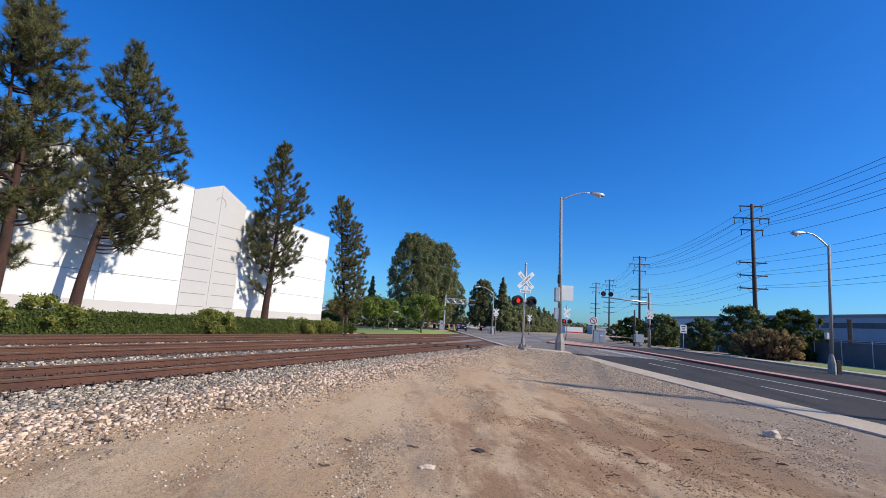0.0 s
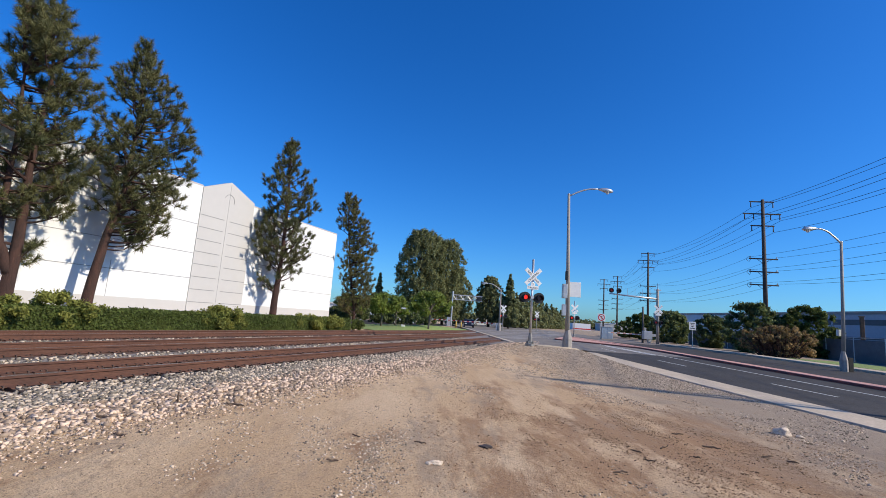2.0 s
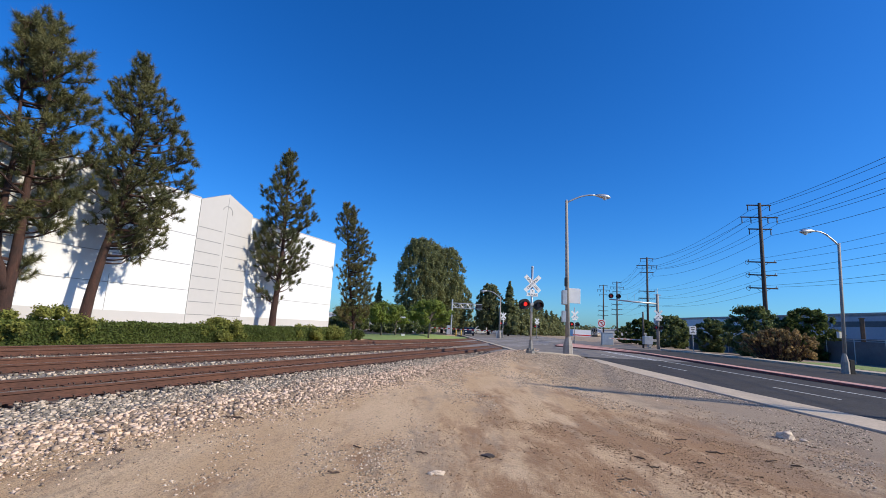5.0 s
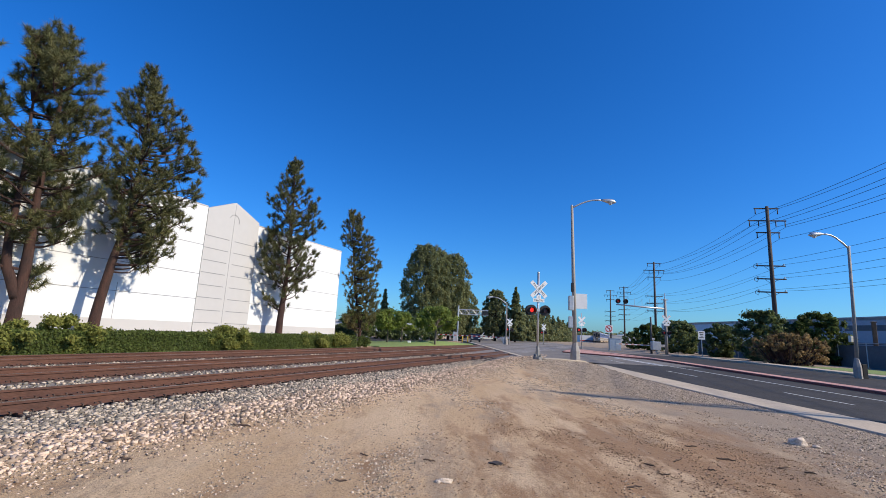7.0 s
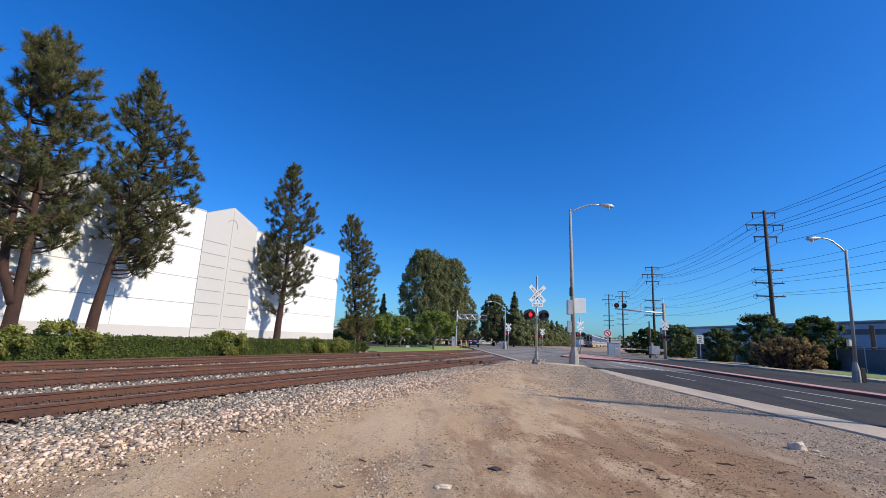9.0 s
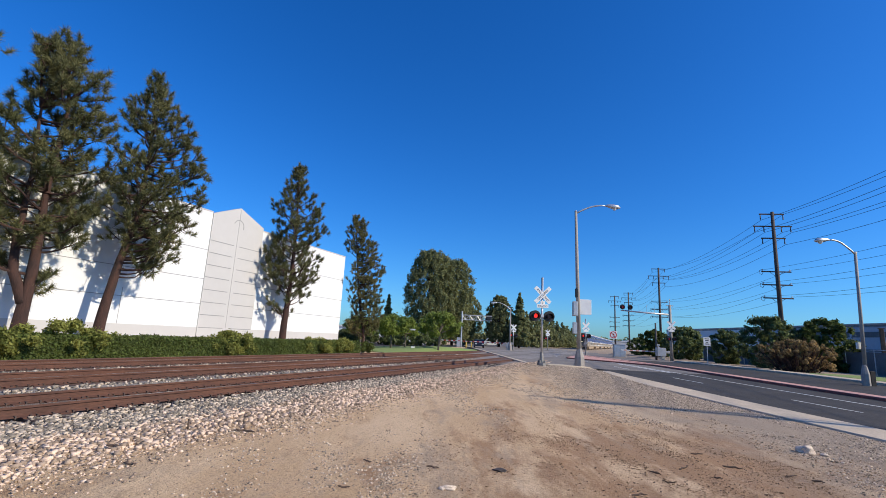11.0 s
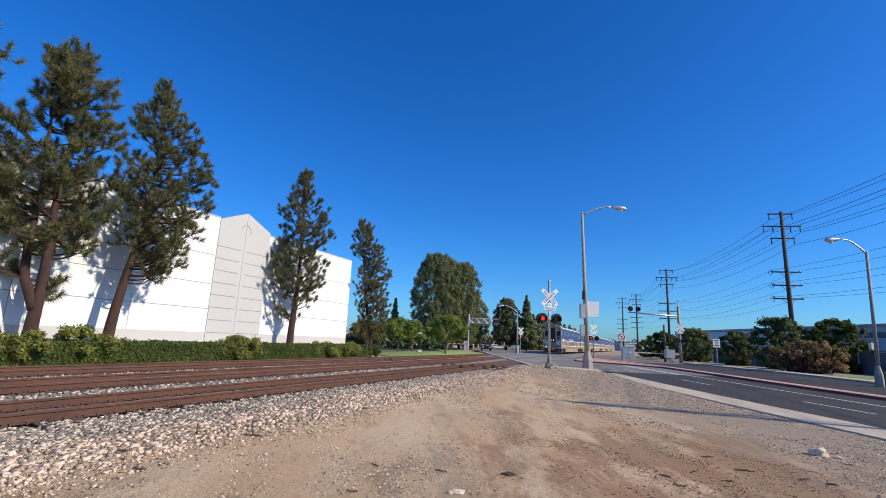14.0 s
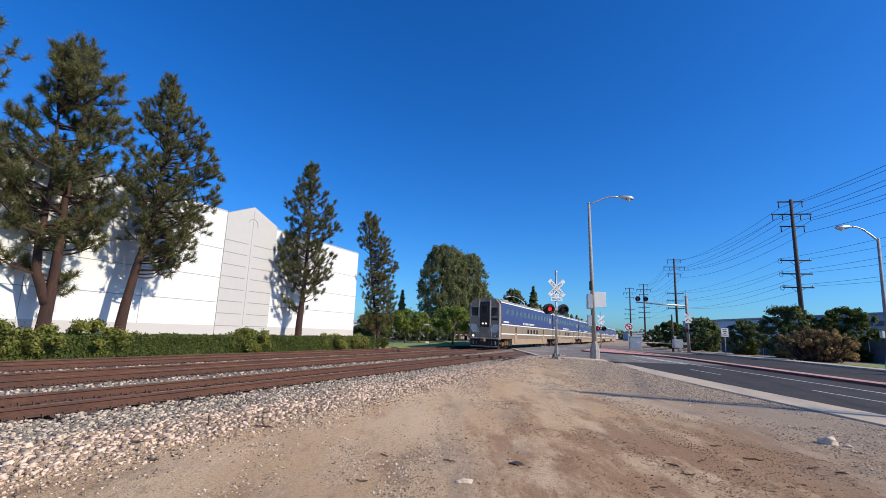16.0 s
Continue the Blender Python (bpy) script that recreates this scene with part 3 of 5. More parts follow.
def flasher_back(th, z, s):
    for x in (-0.42 * s, 0.42 * s):
        ring = [(x + 0.29 * s * math.cos(2 * math.pi * k / 20), z + 0.29 * s * math.sin(2 * math.pi * k / 20)) for k in range(20)]
        part("rear_signal_head", Geo().prism(ring, "y", 0.2, 0.22).tube([(x, 0.06, z), (x, 0.2, z)], [0.1 * s, 0.15 * s], 12), M_BLACK, th)


FACE = 28.0  # masts face down the road towards the camera's side
mast_signal(-5.46, 29.5, 0.47, FACE, 1.12, 5.3, 2.92, 4.24, name="crossing_signal")
mast_signal(-6.3, 65.9, 0.23, FACE, 1.05, 4.9, 2.7, 4.0, label="aluminium crossing signal mast on the median tip", lettered=False)
mast_signal(-18.84 + 0.3, 75.2, 0.23, FACE, 1.0, 4.2, 2.45, 3.7, label="aluminium crossing signal mast beyond the tracks", lettered=False)
mast_signal(-16.6, 96, 0.2, FACE, 1.0, 4.2, 2.45, 3.6, label="small crossing signal mast far beyond the tracks", lettered=False)


def street_lamp(x, y, z, turn, height, arm, label, rise=0.5, foot=1.0, lean=0.0):
    th = thing("street_lamp", pose(x, y, z, 0, 0, turn), label, "street lamp", "street lamps")
    part("base", Geo().tube([(0, 0, -0.2), (0, 0, 0.75), (0, 0, 1.25), (0, 0, 1.3)], [0.33 * foot, 0.31 * foot, 0.17 * foot, 0.15 * foot], 8), M_LAMPPOLE, th, "flared octagonal concrete base")
    part("pole", Geo().tube([(lean * 0.1, 0, 1.2), (lean, 0, height)], [0.155 * foot, 0.085], 10), M_LAMPPOLE, th, smooth=True)
    part("pole_cap", Geo().tube([(lean, 0, height), (lean, 0, height + 0.08)], [0.1, 0.05], 10), M_GALV, th)
    pts = [(lean + (arm - lean) * k / 8, 0, height - 0.12 + (rise + 0.12) * math.sin(min(1.0, k / 7) * math.pi / 2)) for k in range(9)]
    part("arm", Geo().tube(pts, [0.06 - 0.001 * k for k in range(9)], 8), M_GALV, th, smooth=True)
    ex, ez = arm, height + rise
    lum = part("luminaire", Geo().tube([(ex - 0.05, 0, ez), (ex + 0.15, 0, ez), (ex + 0.5, 0, ez - 0.05), (ex + 0.82, 0, ez - 0.08), (ex + 1.0, 0, ez - 0.12)], [0.05, 0.1, 0.17, 0.15, 0.05], 12), M_ALU, th, "grey cobra-head luminaire", True)
    part("glass_bowl", Geo().tube([(ex + 0.62, 0, ez - 0.14), (ex + 0.62, 0, ez - 0.3)], [0.16, 0.08], 12), M_LINE, lum, "pale glass bowl")
    return th


lamp = street_lamp(-3.43, 31.7, 0.2, 20, 10.5, 1.8, "grey street lamp with curved arm beside the gutter", 0.5, lean=-0.2)
for z, w, h in ((3.85, 0.62, 0.95), (2.6, 0.3, 0.75)):
    part("equipment_box", Geo().box((-0.28, 0.0, z), (0.3, w * 0.7, h), bevel=0.03), M_GALV, lamp, "grey metal box strapped to the pole")
part("sign_back", Geo().box((0.42, 0.1, 4.0), (0.8, 0.02, 1.0), bevel=0.01), M_WHITE, lamp, "pale traffic sign seen from behind")
part("dark_box", Geo().box((-0.17, 0, 4.9), (0.16, 0.3, 0.6), bevel=0.03), M_BLACK, lamp)
lamp2 = street_lamp(13.49, 38.5, 0.1, 203, 8.65, 1.4, "grey street lamp with curved arm on the far pavement", 0.8, 0.72, lean=-0.28)
part("plate", Geo().box((0, -0.18, 2.5), (0.5, 0.02, 0.42), bevel=0.01), M_LINE, lamp2, "small faded plate")
part("base_box", Geo().box((-0.42, -0.1, 0.45), (0.34, 0.4, 0.95), bevel=0.03), M_TYRE, lamp2, "dark service box at the base")
street_lamp(-18.9, 74.4, 0.2, 205, 6.7, 2.3, "street lamp beyond the railway crossing", 0.9)


# ---- utility poles and wires ----
def pole_line_dir(a, b):
    return math.degrees(math.atan2(b[1] - a[1], b[0] - a[0]))


ARMS = ((19.75, 1.5, True), (18.1, 2.3, True), (16.5, 1.45, True), (12.1, 1.75, False), (10.4, 1.75, False), (8.7, 1.75, False))


def utility_pole(x, y, z, turn, h=20.0, girth=1.0, label="tall weathered wooden power pole with six crossarms"):
    th = thing("power_pole", pose(x, y, z, 0, 0, turn), label, "power pole", "power poles along the road")
    part("pole", Geo().tube([(0, 0, -0.3), (0, 0, h)], [0.30 * girth, 0.19 * girth], 12), M_POLEWOOD, th, smooth=True)
    k = h / 20.0
    for zz, w, hang in ARMS:
        part("crossarm", Geo().box((0, 0.2, zz * k), (w * 2, 0.12, 0.16), bevel=0.02), M_POLEWOOD, th)
        for q in (-0.93, -0.45, 0.45, 0.93) if w > 2 else (-0.9, 0.9):
            if hang:
                part("insulator", Geo().tube([(q * w, 0.2, zz * k - 0.08), (q * w, 0.2, zz * k - 0.75)], [0.055, 0.075], 8), M_BLACK, th)
            else:
                part("insulator", Geo().tube([(q * w, 0.2, zz * k + 0.05), (q * w, 0.2, zz * k + 0.3)], [0.05, 0.07], 8), M_GALV, th)
        if not hang:
            part("jumper_loop", Geo().tube([(-0.9 * w, 0.2, zz * k + 0.3), (-1.12 * w, 0.2, zz * k + 0.12), (-1.16 * w, 0.2, zz * k - 0.2), (-0.98 * w, 0.2, zz * k - 0.42), (-0.88 * w, 0.2, zz * k - 0.1)], 0.03, 6), M_BLACK, th)
            for sgn in (-1, 1):
                part("brace", Geo().tube([(sgn * 0.75, 0.2, zz * k - 0.05), (0, 0.2, zz * k - 0.7)], 0.025, 6), M_POLEWOOD, th)
    return th


POLES = ((28.87, 16.4), (16.87, 70.15), (5.13, 116.28), (-2.14, 169.41))
ANG = [pole_line_dir(POLES[max(0, i - 1)], POLES[min(3, i + 1)]) - 90 for i in range(4)]
for i, (px, py) in enumerate(POLES):
    utility_pole(px, py, 0.1, ANG[i], girth=1.0 if i else 0.8)
utility_pole(-7.0, 181.5, 0.1, ANG[3] + 3)


def at_pole(i, off, z):
    a = math.radians(ANG[i])
    return Vector((POLES[i][0] + off * math.cos(a), POLES[i][1] + off * math.sin(a), z))


def wire(a, b, sag, r):
    n = 24
    pts = [a.lerp(b, k / n) - Vector((0, 0, 4 * sag * (k / n) * (1 - k / n))) for k in range(n + 1)]
    g = Geo().tube(pts, r, 5)
    ob = part("overhead_wire", g, M_WIRE)
    return tagged(ob, "thin dark overhead power wire between wooden poles", "wire", "overhead wires")


for i in range(3):
    for off, z in ((-1.35, 19.0), (1.35, 19.8), (-2.14, 17.35), (-1.03, 17.35), (1.03, 17.35), (2.14, 17.35), (1.3, 15.75)):
        wire(at_pole(i, off, z), at_pole(i + 1, off, z), 1.3, 0.022)
    for zz in (12.4, 10.7, 9.0):
        for off in (-1.58, 1.58):
            wire(at_pole(i, off, zz), at_pole(i + 1, off, zz), 1.1, 0.016)


# ---- warehouse on the far side of the tracks ----
WX = -27.0
wh = thing("warehouse", pose(WX, 0, 0), "large white concrete tilt-up warehouse with grey gabled bay", "warehouse")
Y0, Y1, YA, YB, YM, TOP = -20.2, 38.6, 22.47, 27.2, 24.78, 9.21
for a, b, top in ((Y0, YA, TOP + 0.27), (YB, Y1, TOP)):
    part("wall", Geo().box((-0.15, (a + b) / 2, (top + 1.59) / 2), (0.3, b - a, top - 1.59)), M_WALL, wh, "white painted concrete wall")
    part("plinth", Geo().box((-0.14, (a + b) / 2, 0.72), (0.3, b - a, 1.74)), M_WALLG, wh, "pale grey painted plinth")
    for z in (3.15, 4.83, 6.82):
        part("panel_joint", Geo().box((0.003, (a + b) / 2, z), (0.012, b - a, 0.035)), M_JOINT, wh)
    part("coping", Geo().box((-0.15, (a + b) / 2, top + 0.04), (0.36, b - a, 0.08), bevel=0.01), M_WALLG, wh)
    y = a + 3.85
    while y < b - 2:
        part("panel_joint", Geo().box((0.003, y, 2.14), (0.012, 0.028, 3.0)), M_JOINT, wh)
        y += 5.6
bay = part("gabled_bay", Geo().prism([(YA, 0), (YB, 0), (YB, 9.45), (YM, 10.42), (YA, 9.43)], "x", -0.42, 0.06), M_WALLG, wh, "grey gabled bay")
part("centre_joint", Geo().box((0.062, YM, 5.9), (0.014, 0.022, 8.8)), M_JOINT, bay)
ring = Geo()
for k in range(12):
    a0, a1 = math.pi * k / 12 - 0.3, math.pi * (k + 1) / 12 - 0.3
    ring.add([(xx, YM + r * math.cos(t), 9.03 + r * math.sin(t)) for xx in (0.062, 0.076) for r in (0.43, 0.475) for t in (a0, a1)], [(0, 1, 3, 2), (4, 6, 7, 5), (0, 4, 5, 1), (2, 3, 7, 6)])
part("arc_moulding", ring, M_JOINT, bay)
for k in range(8):
    z = 1.58 + k * 0.851
    for a, b in ((YA + 0.05, YM - 0.24), (YM + 0.26, YB - 0.06)):
        part("groove", Geo().box((0.062, (a + b) / 2, z), (0.014, b - a, 0.05)), M_JOINT, bay)
part("end_wall", Geo().box((-30.3, Y1 - 0.15, TOP / 2), (60, 0.3, TOP)), M_WALL, wh)
part("rear_wall", Geo().box((-60.3, (Y0 + Y1) / 2, TOP / 2), (0.3, Y1 - Y0, TOP)), M_WALL, wh)
part("roof", Geo().box((-30.3, (Y0 + Y1) / 2, TOP - 0.6), (59.6, Y1 - Y0 - 0.6, 0.3)), M_WAREROOF, wh)


# ---- plants ----
def add_cloud(centres, radii, n, size, rng, flat=0.75, long=1.6, up=0.3):
    """n small bent leaves spread over the outer part of ellipsoid clumps, as arrays."""
    centres, radii = np.array(centres, float), np.array(radii, float)
    w = (radii.prod(1) ** (2 / 3))
    idx = rng.choice(len(centres), n, p=w / w.sum())
    d = rng.normal(size=(n, 3))
    d /= np.linalg.norm(d, axis=1)[:, None]
    r = np.abs(rng.normal(0.55, 0.33, n))
    c = centres[idx] + d * radii[idx] * r[:, None]
    nrm = d + rng.normal(size=(n, 3)) * 0.7 + [0, 0, up]
    nrm /= np.linalg.norm(nrm, axis=1)[:, None]
    t = np.cross(nrm, rng.normal(size=(n, 3)))
    t /= np.linalg.norm(t, axis=1)[:, None]
    b = np.cross(nrm, t)
    s = size * rng.uniform(0.6, 1.4, n)[:, None]
    v = np.stack([c - t * s * long / 2, c + b * s * 0.42 + nrm * s * 0.12, c + t * s * long / 2, c - b * s * 0.42 + nrm * s * 0.12], 1)
    return v.reshape(-1, 3), np.arange(4 * n).reshape(n, 4)


def needles(tips, dirs, per, length, rng, width=0.02, spread=0.62):
    """Bursts of thin needles round each shoot."""
    n = len(tips)
    base = np.repeat(np.array(tips, float), per, 0)
    ax = np.repeat(np.array(dirs, float), per, 0)
    d = ax * rng.uniform(0.5, 1.0, (n * per, 1)) + rng.normal(size=(n * per, 3)) * spread
    d /= np.linalg.norm(d, axis=1)[:, None]
    ln = length * rng.uniform(0.6, 1.2, (n * per, 1))
    side = np.cross(d, rng.normal(size=(n * per, 3)))
    side /= np.linalg.norm(side, axis=1)[:, None]
    base = base + ax * rng.uniform(-0.5, 0.5, (n * per, 1)) * length
    v = np.stack([base - side * width, base + side * width, base + d * ln], 1)
    return v.reshape(-1, 3), np.arange(3 * n * per).reshape(-1, 3)


def np_mesh(name, v, f):
    me = bpy.data.meshes.new(name)
    k = f.shape[1]
    me.vertices.add(len(v))
    me.vertices.foreach_set("co", v.astype(np.float32).ravel())
    me.loops.add(f.size)
    me.loops.foreach_set("vertex_index", f.astype(np.int32).ravel())
    me.polygons.add(len(f))
    me.polygons.foreach_set("loop_start", np.arange(0, f.size, k, dtype=np.int32))
    me.polygons.foreach_set("loop_total", np.full(len(f), k, dtype=np.int32))
    me.update()
    me.validate()
    return me


def pine(x, y, trunk, profile, seed, limbs, material, label, stems=(), needle=0.3, per=80, r0=0.3, width=0.011, density=2.6, rise=0.32, spread=0.62, open_below=0.0):
    """trunk and stems: (sideways, height) from the base; profile: (height, reach to one side, reach to the other) of the crown."""
    rng = np.random.default_rng(seed)
    th = thing("pine_tree", pose(x, y, 0), label, "pine tree", "pines in front of the warehouse")
    D = math.hypot(x, y)
    across, deep = Vector((y / D, -x / D, 0)), Vector((x / D, y / D, 0))

    def smooth_line(pts):
        out = []
        for k in range(25):
            q = k / 24 * (len(pts) - 1)
            i = min(int(q), len(pts) - 2)
            u = pts[i][0] + (pts[i + 1][0] - pts[i][0]) * (q - i)
            h = pts[i][1] + (pts[i + 1][1] - pts[i][1]) * (q - i)
            out.append(across * (u + 0.05 * noise.noise((h * 0.6, seed, 0))) + Vector((0, 0, h)))
        return out
    lines = [smooth_line(trunk)]
    part("trunk", Geo().tube(lines[0], [r0 * (1.3 if k == 0 else 1.08 if k == 1 else 1) * (1 - 0.92 * k / 24) + 0.02 for k in range(25)], 12), M_BARK, th, "reddish brown furrowed trunk", True)
    for st in stems:
        lines.append(smooth_line(st))
        part("forked_stem", Geo().tube(lines[-1], [r0 * 0.72 * (1 - 0.85 * k / 24) + 0.02 for k in range(25)], 10), M_BARK, th, "second reddish stem of the fork", True)

    def axis(line, h):
        for a, b in zip(line, line[1:]):
            if a.z <= h <= b.z:
                return a.lerp(b, (h - a.z) / max(1e-6, b.z - a.z))
        return line[-1].copy()

    def reach(h):
        for (h0, a0, b0), (h1, a1, b1) in zip(profile, profile[1:]):
            if h0 <= h <= h1:
                k = (h - h0) / (h1 - h0)
                return a0 + (a1 - a0) * k, b0 + (b1 - b0) * k
        return profile[-1][1:]

    def clear(p):
        """Keep twigs off the warehouse wall."""
        if p.z < 9.8:
            p.x = max(p.x, WX + 0.5 - x)
        return p
    g, tips, dirs = Geo(), [], []
    lo, hi = profile[0][0], profile[-1][0]
    for k in range(limbs):
        h = lo + (hi - lo) * (k + rng.uniform(0, 1)) / limbs
        if h < open_below and k % 3:
            continue
        left, right = reach(h)
        c, R = (left + right) / 2, (right - left) / 2
        a = k * 2.4 + rng.uniform(-0.6, 0.6)
        q = rng.uniform(0.15, 0.55) if k % 5 == 0 else rng.uniform(0.5, 1.0) if k % 2 else 1.0
        end = across * (c + R * q * math.cos(a)) + deep * (R * 0.85 * q * math.sin(a)) + Vector((0, 0, h))
        clear(end)
        line = lines[k % len(lines)]
        ln = (end - axis(line, h)).length
        base = axis(line, max(h - ln * rise - 0.2, lo * 0.8))
        out = (end - base).normalized()
        mid = base.lerp(end, 0.55) + Vector((0, 0, -0.13 * ln)) + Vector(rng.normal(size=3)) * 0.06 * ln
        rr = 0.028 + 0.018 * ln
        g.tube([base, base.lerp(mid, 0.6) + Vector((0, 0, -0.03 * ln)), mid, end], [rr, rr * 0.8, rr * 0.6, 0.014], 5, caps=False)
        tips.append(end)
        dirs.append((out + Vector((0, 0, 0.5))).normalized())
        for _ in range(int(2 + ln * density)):
            q = rng.uniform(0.3, 1.0) ** 0.6
            p = base.lerp(mid, q / 0.55) if q < 0.55 else mid.lerp(end, (q - 0.55) / 0.45)
            d = (out * 0.5 + Vector(rng.normal(size=3)) * 0.75 + Vector((0, 0, 0.35))).normalized()
            tip = clear(p + d * rng.uniform(0.3, 0.75) * min(1.0, 0.45 + 0.35 * R))
            g.tube([p, p.lerp(tip, 0.5) + Vector((0, 0, -0.05)), tip], [0.02, 0.014, 0.008], 4, caps=False)
            tips.append(tip)
            dirs.append((d * 0.7 + Vector((0, 0, 0.6))).normalized())
    part("branchwork", g, M_BARK, th)["kind"] = "stuff"
    v, f = needles(tips, dirs, per, needle, rng, width, spread)
    part("crown", np_mesh("crown", v, f), material, th, "crown of long needle tufts with gaps")
    return th


pine(-25.5, 12.1, [(-0.2, -0.1), (-0.05, 0.9), (0.0, 2.2), (0.05, 4.2), (-0.05, 6.0), (-0.1, 8.8), (0.1, 11.4), (-0.4, 15.2)],
     [(3.2, -1.6, 1.0), (3.8, -2.6, 1.6), (5.3, -2.7, 1.7), (7.1, -2.8, 1.8), (9.4, -2.7, 2.7), (10.5, -2.5, 2.5), (12.0, -2.1, 2.1), (13.4, -1.9, 1.4), (14.4, -1.8, 0.7), (15.4, -0.8, -0.2)],
     11, 104, M_NEEDLE, "tall spreading pine with forked reddish trunk behind the hedge", [[(-0.05, 2.3), (-0.6, 3.7), (-0.75, 5.2), (-0.7, 8.2), (-0.9, 11.5)]], r0=0.31, needle=0.36, per=86, width=0.016, density=3.4, open_below=5.4)
pine(-25.5, 15.0, [(0.15, -0.1), (0.35, 0.9), (0.49, 2.5), (0.7, 4.5), (0.92, 5.95), (1.15, 7.2), (1.2, 10.9), (1.02, 15.5)],
     [(4.6, 1.2, 2.6), (5.4, 0.8, 3.3), (6.3, 0.0, 3.5), (7.5, -0.5, 4.0), (9.6, -0.5, 4.2), (11.4, -0.3, 3.8), (12.7, -0.2, 3.2), (13.6, 0.1, 2.3), (14.5, 0.5, 1.6), (15.6, 0.95, 1.1)],
     12, 134, M_NEEDLE, "tall leaning pine with bare curved lower trunk behind the hedge", r0=0.29, needle=0.3, per=78, width=0.015, density=3.4, open_below=5.2)
pine(-25.5, 28.9, [(0.0, -0.1), (0.07, 0.6), (0.15, 2.8), (0.24, 4.9), (0.27, 8.5), (-0.02, 15.1)],
     [(2.4, -0.8, 0.5), (3.4, -1.1, 1.4), (4.9, -1.4, 1.7), (5.6, -1.7, 2.3), (7.0, -2.0, 2.4), (9.4, -2.0, 2.4), (11.2, -1.7, 2.0), (12.3, -1.3, 1.4), (13.4, -1.0, 0.9), (14.4, -0.5, 0.3), (15.1, -0.1, 0.1)],
     13, 130, M_NEEDLE, "dense upright pine with orange-brown trunk behind the hedge", r0=0.33, needle=0.31, per=80, width=0.016, density=3.2, rise=0.6, open_below=5.2)
pine(-25.83, 40.75, [(0.35, -0.2), (0.32, 0.9), (0.25, 1.92), (-0.56, 6.1), (-1.12, 10.5), (-1.42, 13.7)],
     [(1.6, -1.1, 1.1), (2.6, -1.8, 1.7), (5.1, -1.9, 1.8), (7.1, -2.0, 1.7), (8.4, -2.0, 1.7), (9.5, -2.0, 1.1), (10.7, -2.2, 0.7), (12.2, -2.0, 0.1), (12.9, -1.9, -0.5), (13.7, -1.5, -1.3)],
     14, 128, M_NEEDLE2, "narrow conifer with sparse lower limbs at the hedge end", r0=0.18, needle=0.31, per=76, width=0.018, density=3.0, rise=0.3)
pine(-25.5, 6.6, [(-0.3, -0.1), (-0.2, 6), (-0.3, 16.4)],
     [(4.5, -1.7, 1.4), (7.8, -3.0, 2.7), (10.0, -3.1, 2.6), (12.5, -2.8, 2.6), (14.5, -2.3, 1.7), (16.4, -0.6, 0.2)], 15, 95, M_NEEDLE, "tall pine behind the hedge", needle=0.36, per=86, width=0.016, density=3.3)


def leafy(name, x, y, z, clumps, n, size, material, label, category, trunk=None, seed=1, group="", bark=None, long=1.6):
    rng = np.random.default_rng(seed)
    th = thing(name, pose(x, y, z), label, category, group)
    cs, rs = [c[:3] for c in clumps], [c[3:] if len(c) > 4 else (c[3],) * 3 for c in clumps]
    v, f = add_cloud(cs, rs, n, size, rng, long=long)
    part("crown" if trunk else "foliage", np_mesh("crown", v, f), material, th)
    if trunk:
        g = Geo()
        h, r = trunk
        g.tube([(0, 0, -0.2), (0.03, 0, h * 0.5), (0, 0.05, h)], [r * 1.2, r, r * 0.7], 8)
        part("trunk", g, bark or M_BARK2, th, smooth=True)
        g2 = Geo()
        for c in cs[:14]:
            g2.tube([(0, 0, h * 0.85), (c[0] * 0.5, c[1] * 0.5, h + (c[2] - h) * 0.6), tuple(c)], [r * 0.5, r * 0.3, 0.015], 5, caps=False)
        part("branchwork", g2, bark or M_BARK2, th)["kind"] = "stuff"
    return th


def blob(rng, w, d, h, z0, k, r, power=1.0):
    """Random clumps filling a rounded crown of width w, depth d, from z0 up by h."""
    out = []
    for _ in range(k):
        t = rng.uniform(0, 1)
        ring = math.sin(math.pi * min(1, 0.12 + t * 0.83)) ** power
        a, q = rng.uniform(0, 2 * math.pi), math.sqrt(rng.uniform(0, 1))
        rr = r * rng.uniform(0.65, 1.25)
        out.append((q * w / 2 * ring * math.cos(a), q * d / 2 * ring * math.sin(a), z0 + t * h, rr, rr, rr * 0.8))
    return out


rnd = random.Random(5)
# trimmed hedge: many leaves over a long box
hr = np.random.default_rng(3)
hedge = thing("hedge", pose(-22.8, 0, 0), "long trimmed dark green hedge beside the tracks", "hedge")
n = 80000
hy = hr.uniform(-8, 35, n)
side = hr.uniform(0, 1, n)
hx = np.where(side < 0.6, 0.62 + hr.normal(0, 0.05, n), hr.uniform(-0.6, 0.62, n))
hz = np.where(side < 0.6, hr.uniform(0.0, 1.0, n), 0.98 + hr.normal(0, 0.05, n))
lump = np.array([0.06 * noise.noise((y * 0.7, 0, 0)) for y in hy])
C = np.stack([hx + lump, hy, hz + lump], 1)
N = np.stack([np.where(side < 0.6, 1.0, 0.2), np.zeros(n), np.where(side < 0.6, 0.3, 1.0)], 1) + hr.normal(size=(n, 3)) * 0.6
N /= np.linalg.norm(N, axis=1)[:, None]
Tn = np.cross(N, hr.normal(size=(n, 3)))
Tn /= np.linalg.norm(Tn, axis=1)[:, None]
B = np.cross(N, Tn)
S = 0.062 * hr.uniform(0.6, 1.4, n)[:, None]
V = np.stack([C - Tn * S, C + B * S * 0.55, C + Tn * S, C - B * S * 0.55], 1).reshape(-1, 3)
